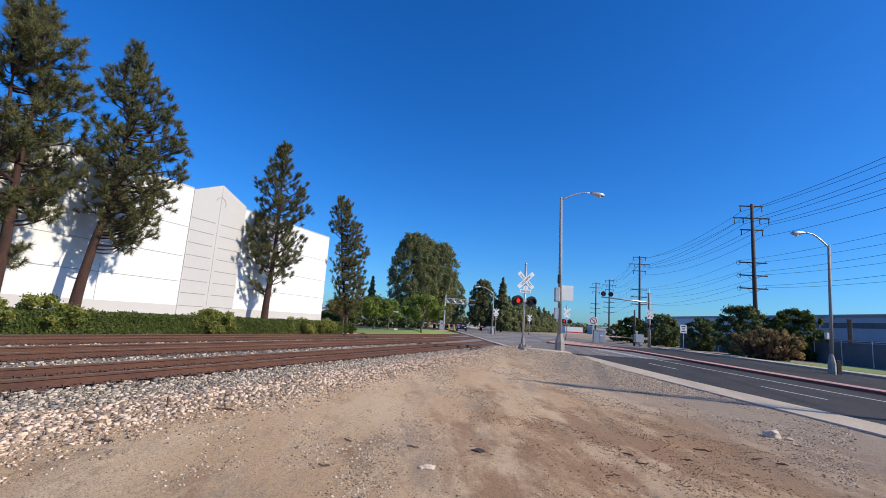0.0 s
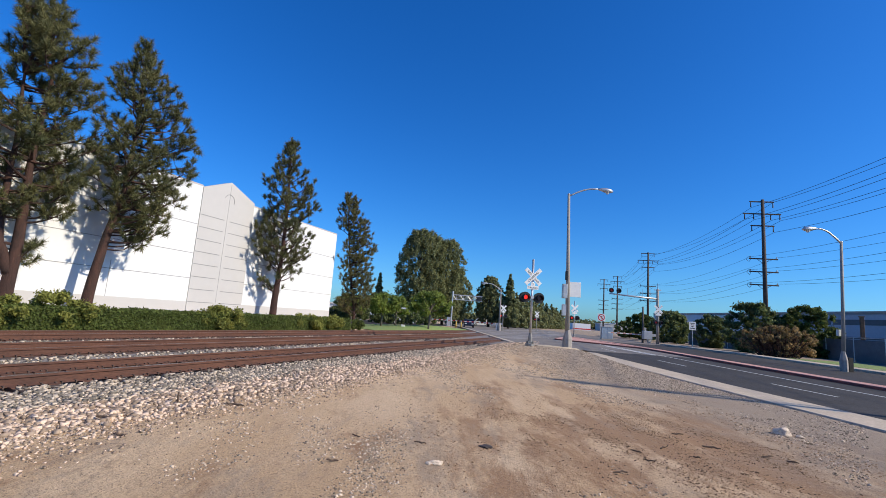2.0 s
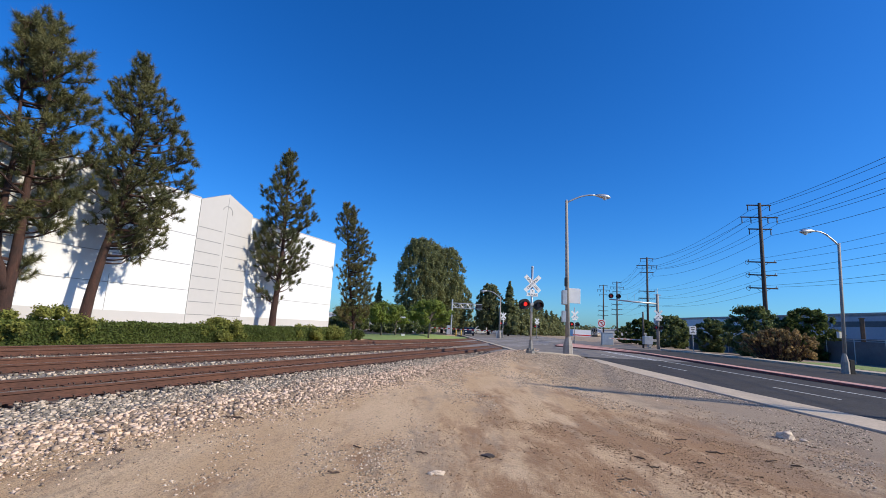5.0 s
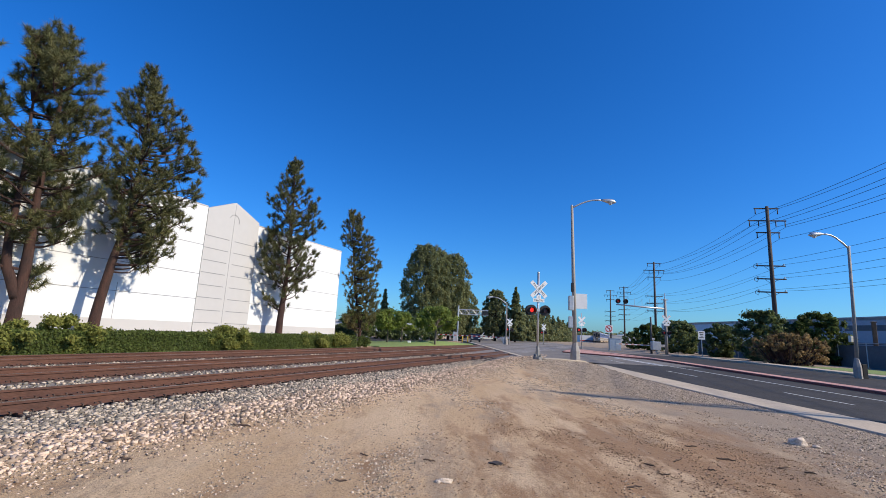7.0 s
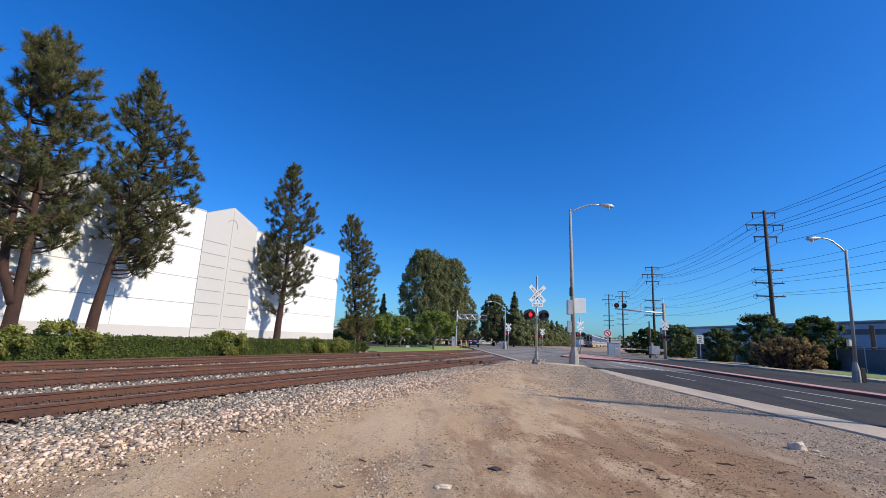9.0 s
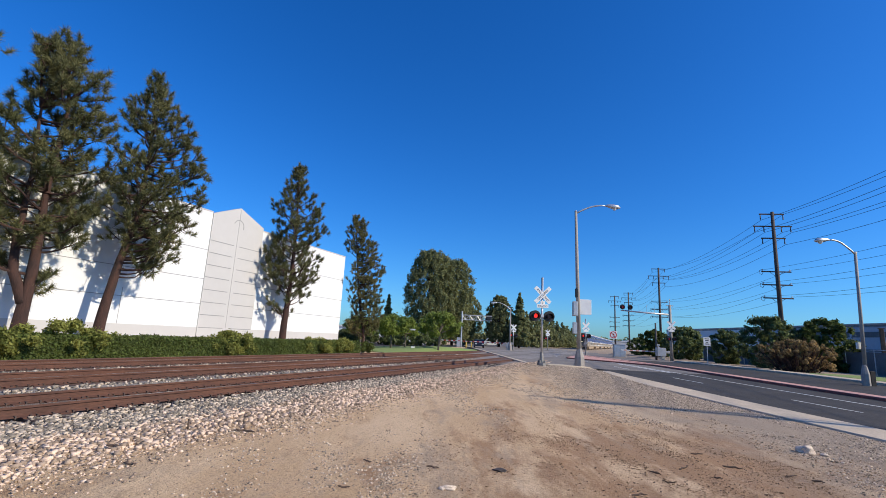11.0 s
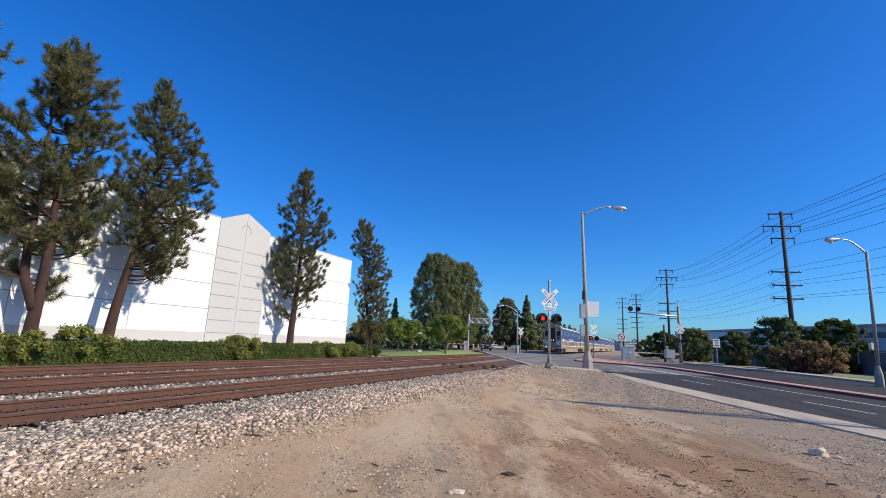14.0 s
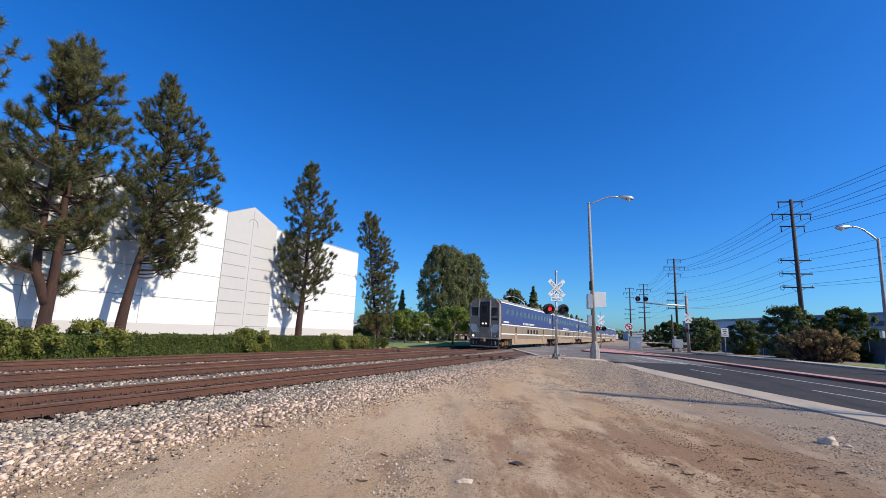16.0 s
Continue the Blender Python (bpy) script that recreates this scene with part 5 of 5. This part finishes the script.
v, f = add_cloud([(at(t / 100, 420)[0], at(t / 100, 420)[1], 4) for t in range(-90, 110, 3)], [(10, 10, 5)] * 67, 30000, 1.9, np.random.default_rng(9))
tagged(part("far_trees", np_mesh("far_trees", v, f), M_CEDAR), "hazy line of distant dark trees", "trees", kind="stuff")


# ---- train ----
def bogie(parent, y):
    b = part("bogie", Geo().box((1.05, y, 0.5), (0.16, 2.9, 0.3), bevel=0.05).box((-1.05, y, 0.5), (0.16, 2.9, 0.3), bevel=0.05).box((0, y, 0.55), (2.2, 0.5, 0.3)), M_TRUCK, parent, "brown dusty bogie")
    for q in (-1.2, 1.2):
        for s in (-0.76, 0.76):
            part("wheel", Geo().tube([(s - 0.07, y + q, 0.46), (s + 0.07, y + q, 0.46)], 0.46, 20), M_TRUCK, b)
        for s in (-1.12, 1.12):
            part("axle_box", Geo().box((s, y + q, 0.48), (0.22, 0.36, 0.36), bevel=0.04), M_TRUCK, b)
    for s in (-1.12, 1.12):
        part("spring", Geo().tube([(s, y - 0.35, 0.4), (s, y - 0.35, 0.85)], 0.13, 10).tube([(s, y + 0.35, 0.4), (s, y + 0.35, 0.85)], 0.13, 10), M_TRUCK, b)


LCAR = 25.9


def coach(name, label, cab_end=False, seed=0):
    th = thing(name, pose(TRACKS[1], 0, RAIL_Z), label, "railway coach", "coaches of the train")
    y0, y1 = (0.5 if cab_end else 0.25), LCAR - 0.25
    part("skirt", Geo().prism([(-1.5, 0.42), (1.5, 0.42), (1.53, 1.15), (-1.53, 1.15)], "y", y0 + 3.9, y1 - 3.9), M_GRIME, th, "dusty tan lower skirt")
    part("body", Geo().prism([(-1.53, 1.02), (1.53, 1.02), (1.55, 1.4), (1.55, 2.42), (-1.55, 2.42), (-1.55, 1.4)], "y", y0, y1), M_BRONZE, th, "dusty silver-bronze lower body side")
    part("upper_body", Geo().prism([(-1.55, 2.42), (1.55, 2.42), (1.55, 3.2), (1.47, 4.5), (-1.47, 4.5), (-1.55, 3.2)], "y", y0, y1), M_BLUE, th, "blue painted upper body side")
    part("roof", Geo().prism([(-1.47, 4.5), (1.47, 4.5), (1.42, 4.6), (1.15, 4.82), (0.6, 4.93), (-0.6, 4.93), (-1.15, 4.82), (-1.42, 4.6)], "y", y0, y1), M_SILVER, th, "ribbed silver roof")
    for s in (-1, 1):
        part("stripe", Geo().box((s * 1.553, (y0 + y1) / 2, 2.4), (0.012, y1 - y0, 0.09)), M_WHITE, th, "thin white stripe")
        part("stripe", Geo().box((s * 1.553, (y0 + y1) / 2, 1.5), (0.012, y1 - y0, 0.1)), M_WHITE, th, "thin white stripe")
        part("roof_stripe", Geo().box((s * 1.46, (y0 + y1) / 2, 4.53), (0.05, y1 - y0, 0.09)), M_WHITE, th)
        for k in range(9):
            part("lettering_bar", Geo().box((s * 1.556, y0 + 8.4 + k * 0.62, 2.68), (0.008, 0.4, 0.2)), M_LINE, th, "pale lettering bar")
        part("lettering_bar", Geo().box((s * 1.556, y0 + 1.6, 2.66), (0.008, 1.9, 0.13)), M_LINE, th, "pale lettering bar")
        for k in range(13):
            yy = y0 + 2.1 + k * 1.75
            part("window", Geo().box((s * 1.517, yy, 3.68), (0.05, 0.95, 0.55), pose(0, 0, 0), bevel=0.012), M_TRAINWIN, th, "dark tinted window")
        for k in range(4):
            part("window", Geo().box((s * 1.545, y0 + 10.6 + k * 1.5, 1.85), (0.03, 0.8, 0.5), bevel=0.012), M_WINDOW, th, "dark tinted window")
        for yy in (y0 + 5.2, y1 - 6.2):
            d = part("door", Geo().box((s * 1.545, yy, 1.5), (0.03, 0.95, 1.8), bevel=0.012), M_GRIME, th, "dusty boarding door")
            part("window", Geo().box((s * 1.563, yy, 1.95), (0.01, 0.5, 0.6)), M_WINDOW, d)
    for k in range(3):
        part("roof_unit", Geo().box((0, 5 + k * 8, 4.98), (1.2, 2.2, 0.16), bevel=0.04), M_SILVER, th)
    for s in (-1, 1):
        part("vent_grille", Geo().box((s * 1.553, LCAR - 2.2, 3.5), (0.02, 1.3, 0.7), bevel=0.008), M_FRONT, th, "dark vent grille")
    for yy in (3.3, LCAR - 3.3):
        bogie(th, yy)
    part("coupler", Geo().box((0, 0.05, 0.85), (0.3, 1.0, 0.3), bevel=0.04).box((0, LCAR - 0.05, 0.85), (0.3, 0.6, 0.3), bevel=0.04), M_TRUCK, th)
    part("gangway", Geo().box((0, LCAR - 0.1, 3.0), (1.1, 0.3, 2.4), bevel=0.05), M_BLACK, th, "black rubber gangway")
    if cab_end:
        fr = part("cab_front", Geo().prism([(-1.5, 0.95), (1.5, 0.95), (1.52, 3.2), (1.47, 4.3), (1.1, 4.75), (0.55, 4.9), (-0.55, 4.9), (-1.1, 4.75), (-1.47, 4.3), (-1.52, 3.2)], "y", 0.06, 0.52), M_FRONT, th, "dark grey flat cab front")
        for s in (-1, 1):
            part("front_window", Geo().box((s * 1.0, 0.04, 3.55), (0.66, 0.06, 0.85), bevel=0.03), M_WINDOW, fr, "dark cab window")
            part("window_frame", Geo().box((s * 1.0, 0.055, 3.55), (0.8, 0.05, 1.0), bevel=0.03), M_SILVER, fr)
            part("corner_post", Geo().box((s * 0.56, 0.02, 2.9), (0.12, 0.16, 3.6), bevel=0.03), M_SILVER, fr)
            part("edge_post", Geo().box((s * 1.45, 0.05, 2.7), (0.12, 0.12, 3.2), bevel=0.03), M_SILVER, fr)
            for k in range(4):
                part("hazard_stripe", Geo().box((0, 0, 0), (0.1, 0.03, 0.95), pose(s * (0.74 + 0.21 * k), 0.045, 1.98, 0, s * 36, 0)), M_WHITE, fr, "slanted white stripe")
            h = part("ditch_light", Geo().tube([(s * 1.1, 0.08, 1.25), (s * 1.1, -0.04, 1.25)], 0.13, 14), M_BLACK, fr)
            part("lens", Geo().tube([(s * 1.1, -0.03, 1.25), (s * 1.1, -0.055, 1.25)], 0.1, 14), M_HEAD if s < 0 else M_LINE, h, "lit ditch light" if s < 0 else "unlit ditch light")
            part("lens", Geo().tube([(s * 0.16, 0.0, 2.42), (s * 0.16, -0.03, 2.42)], 0.085, 14), M_HEAD, fr, "lit headlamp")
            part("grab_rail", Geo().tube([(s * 0.75, -0.03, 1.1), (s * 0.75, -0.03, 2.4)], 0.02, 6), M_GALV, fr)
            part("step", Geo().box((s * 1.25, 0.2, 0.62), (0.5, 0.5, 0.06)), M_TRUCK, fr)
        part("front_door", Geo().box((0, 0.02, 3.3), (0.95, 0.1, 2.4), bevel=0.03), M_BLACK, fr, "black recessed end door")
        part("door_window", Geo().box((0, -0.035, 3.75), (0.5, 0.03, 0.7), bevel=0.01), M_WINDOW, fr)
        part("light_box", Geo().box((0, 0.05, 2.42), (0.62, 0.1, 0.34), bevel=0.03), M_BLACK, fr)
        part("number_board", Geo().box((1.0, 0.04, 2.85), (0.6, 0.04, 0.2), bevel=0.01), M_BLACK, fr)
        part("anticlimber", Geo().box((0, -0.02, 1.02), (2.9, 0.2, 0.12), bevel=0.03), M_SILVER, th, "grey anticlimber shelf")
        part("coupler_head", Geo().box((0, -0.35, 0.86), (0.42, 0.5, 0.36), bevel=0.07), M_TRUCK, th)
        for q in (-1.1, -0.75, 0.75, 1.1):
            part("mu_hose", Geo().tube([(q, -0.03, 0.95), (q + 0.04, -0.14, 0.7), (q, -0.12, 0.42), (q - 0.05, -0.05, 0.3)], 0.028, 6), M_TYRE, th)
            part("bracket", Geo().box((q, -0.03, 0.6), (0.12, 0.08, 0.34), bevel=0.02), M_SILVER, th)
        part("plow_bar", Geo().box((0, -0.06, 0.28), (2.7, 0.08, 0.1), bevel=0.02), M_SILVER, th)
        part("pilot", Geo().prism([(-1.4, 0.2), (1.4, 0.2), (1.45, 0.95), (-1.45, 0.95)], "y", 0.0, 0.25), M_BLACK, th, "black pilot plate")
        part("air_hoses", Geo().tube([(0.5, -0.05, 0.9), (0.5, -0.15, 0.6), (0.55, -0.12, 0.35)], 0.03, 6).tube([(-0.5, -0.05, 0.9), (-0.5, -0.15, 0.6), (-0.55, -0.12, 0.35)], 0.03, 6), M_TYRE, th)
    return th


TRAIN = [coach("cab_car", "bi-level cab car, blue and silver, headlamps lit", True)]
first = coach("passenger_coach", "bi-level passenger coach, blue over silver")
TRAIN.append(first)
for k in range(4):
    TRAIN.append(copy_thing(first, pose(TRACKS[1], LCAR * (k + 2), RAIL_Z)))


# ---- loose debris on the ground ----
def lump(name, x, y, r, material, label, seed, flat=0.55, stretch=1.4, turn=0):
    rng = random.Random(seed)
    bm = bmesh.new()
    bmesh.ops.create_icosphere(bm, subdivisions=3, radius=r)
    off = rng.uniform(0, 50)
    for v in bm.verts:
        k = 1 + 0.45 * noise.noise(v.co / r * 1.1 + Vector((off, 0, 0))) + 0.18 * noise.noise(v.co / r * 3.3 + Vector((0, off, 0)))
        v.co = Vector((v.co.x * k * stretch, v.co.y * k, max(-0.5 * r, v.co.z * k * flat)))
    me = bpy.data.meshes.new(name)
    bm.to_mesh(me)
    bm.free()
    me.materials.append(material)
    ob = new(name, me)
    ob.matrix_basis = pose(x, y, ground_z(x, y) + r * flat * 0.4, 0, 0, turn)
    return tagged(ob, label, "stone" if "stone" in name or "rock" in name else "debris", "loose debris on the dirt")


M_ROCK = mat("pale_broken_concrete", (0.74, 0.6, 0.46), 0.95, 0, (0.52, 0.41, 0.31), 9, 0.3, 0.6, 60, fine=0.25)
M_LITTER = mat("dark_dead_leaf", (0.07, 0.055, 0.055), 0.8, 0, (0.045, 0.035, 0.03), 12, 0.3, fine=0.3)
M_STICK = mat("dry_bark_stick", (0.13, 0.085, 0.06), 0.95, 0, (0.08, 0.055, 0.04), 14, 0.3, 0.5, 60, fine=0.3)
lump("rock", 2.86, 11.0, 0.12, M_ROCK, "pale broken lump of concrete on the gravel", 1, 0.8, 1.2, 20)
lump("rock", 3.1, 10.9, 0.05, M_ROCK, "small pale broken lump of concrete", 2, 0.7)
lump("stone", -2.07, 5.43, 0.055, M_ROCK, "pale rounded stone lying on the dirt", 3, 0.6, 1.6, 30)
lump("stone", -2.14, 5.38, 0.035, M_ROCK, "small pale stone lying on the dirt", 4, 0.6, 1.2)
lump("leaf_clump", -1.77, 6.54, 0.055, M_LITTER, "dark crumpled dead leaf on the dirt", 5, 0.5, 1.7, 10)
lump("stone", -6.9, 8.0, 0.035, M_ROCK, "pale stone lying on the dirt", 6, 0.7, 1.1)
lump("stone", -5.62, 7.66, 0.033, M_ROCK, "pale stone lying on the dirt", 7, 0.7, 1.1)


def stick(x, y, length, r, turn, seed, label="dry brown stick on the ground"):
    rng = random.Random(seed)
    pts = [(length * (k / 5 - 0.5), rng.uniform(-0.06, 0.06) * length, r * 0.8 + rng.uniform(0, 0.02)) for k in range(6)]
    ob = part("stick", Geo().tube(pts, [r * 0.6, r, r * 0.9, r, r * 0.8, r * 0.4], 6), M_STICK, None)
    ob.matrix_basis = pose(x, y, max(ground_z(x, y), bed_z(x) + 0.03 if x < -6.7 else -1), 0, 0, turn)
    tagged(ob, label, "stick", "loose debris on the dirt")


for x, y, ln, r, a, s in ((1.32, 8.76, 0.28, 0.014, 10, 1), (-6.16, 6.38, 0.33, 0.02, 15, 2), (-3.52, 6.0, 0.16, 0.012, -20, 3), (-0.01, 6.53, 0.2, 0.012, 30, 4),
                          (-2.58, 6.13, 0.17, 0.012, 20, 5), (2.07, 8.77, 0.2, 0.012, 40, 6), (2.35, 8.63, 0.15, 0.012, -10, 7), (-3.12, 4.84, 0.14, 0.012, 25, 8),
                          (-5.79, 4.17, 0.2, 0.014, 5, 9), (0.6, 8.2, 0.22, 0.011, 60, 10), (0.2, 7.7, 0.18, 0.011, -30, 11), (0.9, 9.4, 0.2, 0.012, 15, 12),
                          (-0.5, 8.8, 0.15, 0.01, 70, 13), (0.35, 7.3, 0.16, 0.01, 0, 14), (1.0, 7.9, 0.14, 0.01, -50, 15), (-6.75, 4.6, 0.22, 0.018, 30, 16)):
    stick(x, y, ln, r, a, s)
post = part("stake", Geo().box((0, 0, 0.05), (0.025, 0.025, 0.24), bevel=0.004), M_STICK)
post.matrix_basis = pose(-7.0, 5.96, 0.02, 8, 5, 0)
tagged(post, "short dark wooden stake in the ballast", "stake")
chips = random.Random(4)
pts, sz = [], []
while len(pts) < 600:
    x, y = chips.gauss(0.5, 1.0), chips.gauss(8.2, 1.3)
    pts.append((x, y, ground_z(x, y) + 0.004))
    sz.append(chips.uniform(0.005, 0.013))
CHIPS = (pts, sz)

# black bonding cables looped beside the rails
for x, y in ((-12.8, 29.8), (-12.5, 30.6), (-10.4, 29.1), (-10.3, 30.6), (-8.8, 29.2), (-9.0, 31.3)):
    g = Geo().tube([(0, 0, 0), (0.05, 0.1, 0.16), (0.0, 0.3, 0.2), (-0.05, 0.45, 0.14), (0, 0.55, 0)], 0.022, 6).tube([(0, 0.05, 0), (0.25, 0.12, 0.1), (0.45, 0.2, 0.02)], 0.022, 6)
    ob = part("rail_cable", g, M_BLACK)
    ob.matrix_basis = pose(x, y, 0.06)
    tagged(ob, "black bonding cable looped beside the rail", "cable", "rail cables")



# ---- loose stones ----
def stones(name, pts, sizes, material, label, seed, coarse=False):
    rng = np.random.default_rng(seed)
    ico = np.array([(a, b, c) for c in (-1, 1) for b in (-1, 1) for a in (-1, 1)], float) * 0.72
    fc = np.array([(0, 2, 3), (0, 3, 1), (4, 5, 7), (4, 7, 6), (0, 1, 5), (0, 5, 4), (1, 3, 7), (1, 7, 5), (3, 2, 6), (3, 6, 7), (2, 0, 4), (2, 4, 6)])
    if coarse:
        ico = np.array([(1, 0, 0), (-1, 0, 0), (0, 1, 0), (0, -1, 0), (0, 0, 1), (0, 0, -1)], float)
        fc = np.array([(0, 2, 4), (2, 1, 4), (1, 3, 4), (3, 0, 4), (2, 0, 5), (1, 2, 5), (3, 1, 5), (0, 3, 5)])
    n, nv = len(pts), len(ico)
    v = (ico[None] + rng.normal(0, 0.2, (n, nv, 3))) * rng.uniform(0.55, 1.5, (n, 1, 3))
    tilt = rng.normal(0, 0.8, n)
    ct, st = np.cos(tilt)[:, None], np.sin(tilt)[:, None]
    v = np.stack([v[..., 0] * ct - v[..., 2] * st, v[..., 1], v[..., 0] * st + v[..., 2] * ct], -1)
    a = rng.uniform(0, 6.28, n)
    ca, sa = np.cos(a)[:, None], np.sin(a)[:, None]
    v = np.stack([v[..., 0] * ca - v[..., 1] * sa, v[..., 0] * sa + v[..., 1] * ca, v[..., 2] * 0.74], -1)
    v = v * np.array(sizes)[:, None, None] + np.array(pts)[:, None, :]
    f = (fc[None] + nv * np.arange(n)[:, None, None]).reshape(-1, 3)
    ob = part(name, np_mesh(name, v.reshape(-1, 3), f), material)
    return tagged(ob, label, "stones", kind="stuff")


sr = random.Random(77)
pts, sz = [], []
while len(pts) < 36000:
    y = 1.0 + 45 * sr.random() ** 1.7
    x = -9.02 + 2.65 * sr.random()
    if sr.random() > 1.15 - 0.8 * sstep(-7.7, -6.4, x):
        continue
    s = (0.012 + 0.028 * sr.random() ** 1.3) * (1 + 0.2 * sstep(-8.5, -7, x))
    z = max(bed_z(x), ground_z(x, y) if x > -7.4 else -1)
    pts.append((x, y, z + s * sr.uniform(0.1, 0.6)))
    sz.append(s)
for _ in range(5200):
    y = 1.0 + 40 * sr.random() ** 1.7
    x = -9.02 - 0.52 * sr.random() ** 1.6
    s = sr.uniform(0.018, 0.04)
    pts.append((x, y, 0.015 + s * sr.uniform(0.1, 1.2)))
    sz.append(s)
for _ in range(9000):
    y = 1.0 + 24 * sr.random() ** 1.6
    x = min(-5.2, max(-7.2, sr.gauss(-6.35, 0.5)))
    s = 0.006 + 0.02 * sr.random() ** 2
    pts.append((x, y, max(bed_z(x), ground_z(x, y)) + s * sr.uniform(0.0, 0.5)))
    sz.append(s)
for _ in range(7000):
    y = 4 + 50 * sr.random() ** 1.5
    x = sr.choice((-12.6, -16.8)) + sr.uniform(-0.85, 0.85)
    s = sr.uniform(0.025, 0.05)
    pts.append((x, y, bed_z(x) + s * 0.5))
    sz.append(s)
grey = [p[0] < -8.05 + 0.55 * noise.noise((p[0] * 0.8, p[1] * 0.5, 3)) + sr.gauss(0, 0.25) for p in pts]
pick = lambda flag, seq: [v for v, g_ in zip(seq, grey) if g_ == flag]
stones("ballast_stones", pick(True, pts), pick(True, sz), M_STONE, "loose grey crushed ballast stones beside the rail", 1)
stones("pale_ballast", pick(False, pts), pick(False, sz), M_PINKSTONE, "pinkish tan crushed stones at the ballast edge", 4)
pts, sz = [], []
while len(pts) < 42000:
    d = 2.5 + 28 * sr.random() ** 1.4
    a = sr.uniform(-0.75, 0.8) + 0.39
    x, y = -d * math.sin(a), d * math.cos(a)
    l, m = to_lm(x, y)
    if x < -7 or l > 9.9:
        continue
    patch = 0.45 * sstep(13, 18, y) + 1.9 * noise.noise((l * 0.6, m * 0.2, 9)) + 0.8 * noise.noise((l * 1.7, m * 0.7, 2)) + 0.6 * sstep(3.5, 8, l) + 0.5 * sstep(14, 20, y) + 0.5 * sstep(-4.8, -6.6, x)
    soil = math.exp(-((x - 0.6) / 2.0) ** 2 - ((y - 8.6) / 2.4) ** 2)
    if sr.random() > -0.2 + patch - 1.1 * soil - 0.12 * sstep(-0.5, -3.5, x) * sstep(-6.2, -5.2, x):
        continue
    s = (0.0035 + 0.012 * sr.random() ** 2.6) * (1 + 0.06 * d)
    pts.append((x, y, ground_z(x, y) + s * 0.05))
    sz.append(s)
stones("pebbles", pts, sz, M_PEBBLE, "scattered small pebbles and gravel on the dirt", 2, True)
pts, sz = [], []
while len(pts) < 15000:
    x, y = sr.gauss(0.4, 1.9), sr.gauss(8.6, 2.2)
    l, m = to_lm(x, y)
    if noise.noise((l * 1.6, m * 0.6, 4)) + sr.uniform(-0.25, 0.25) < 0.05 or y < 3:
        continue
    s = 0.004 + 0.013 * sr.random() ** 3
    pts.append((x, y, ground_z(x, y) + s * 0.2))
    sz.append(s)
M_CLOD = mat("brown_soil_clod", (0.42, 0.28, 0.17), 0.98, 0, (0.3, 0.2, 0.125), 6, 0.3, island=0.5, fine=0.25, spec=0.1)
stones("soil_clods", pts, sz, M_CLOD, "loose brown clods of crumbly soil", 6, True)
stones("soil_crumbs", CHIPS[0], CHIPS[1], M_STICK, "dark crumbs of bark and soil on the dirt", 3, True)

# ---- concrete panels of the crossing, last ----
PANEL_ME = {}
for w in (1.3, 0.62):
    g = Geo().box((0, 0, 0), (w, 2.38, 0.12), bevel=0.012)
    PANEL_ME[w] = g.mesh("panel")
    PANEL_ME[w].materials.append(M_PANEL)
cross = thing("crossing_surface", pose(0, 0, 0), "worn grey concrete panels between the rails of the crossing", "crossing", kind="structure")
for c in TRACKS:
    ya, yb = (7.6 - RN[0] * c) / RN[1], (33.5 - RN[0] * c) / RN[1]
    for off, w in ((0, 1.3), (-1.2, 0.62), (1.2, 0.62)):
        y = ya + 1.2 - off * RN[0] / RN[1]
        while y < yb:
            ob = part("panel", PANEL_ME[w], M_PANEL, cross)
            ob.matrix_basis = pose(c + off, y, 0.243 - 0.06)
            y += 2.4


# ---- what moves ----
def motions():
    speed, y_end = 20.0, 42.6
    for k, car in enumerate(TRAIN):
        walk(car, [(t, pose(TRACKS[1], y_end + speed * (16.0 - t) + LCAR * k, RAIL_Z)) for t in (0.0, 4.0, 8.0, 12.0, 16.0)])
    # the red lenses turn over in their housings, lit face and dark face by turns
    half, first_flip = 0.4925, 0.30
    for lens, at_, lit in LENSES:
        turn = 0.0 if lit else 180.0
        rows, t = [(0.0, pose(*at_, 0, 0, turn))], first_flip
        while t < 15.9:
            rows.append((t - 0.034, pose(*at_, 0, 0, turn)))
            rows.append((t, pose(*at_, 0, 0, turn + 60)))
            rows.append((t + 0.034, pose(*at_, 0, 0, turn + 120)))
            rows.append((t + 0.067, pose(*at_, 0, 0, turn + 180)))
            turn += 180.0
            t += half
        rows.append((16.0, pose(*at_, 0, 0, turn)))
        walk(lens, rows)


motions()
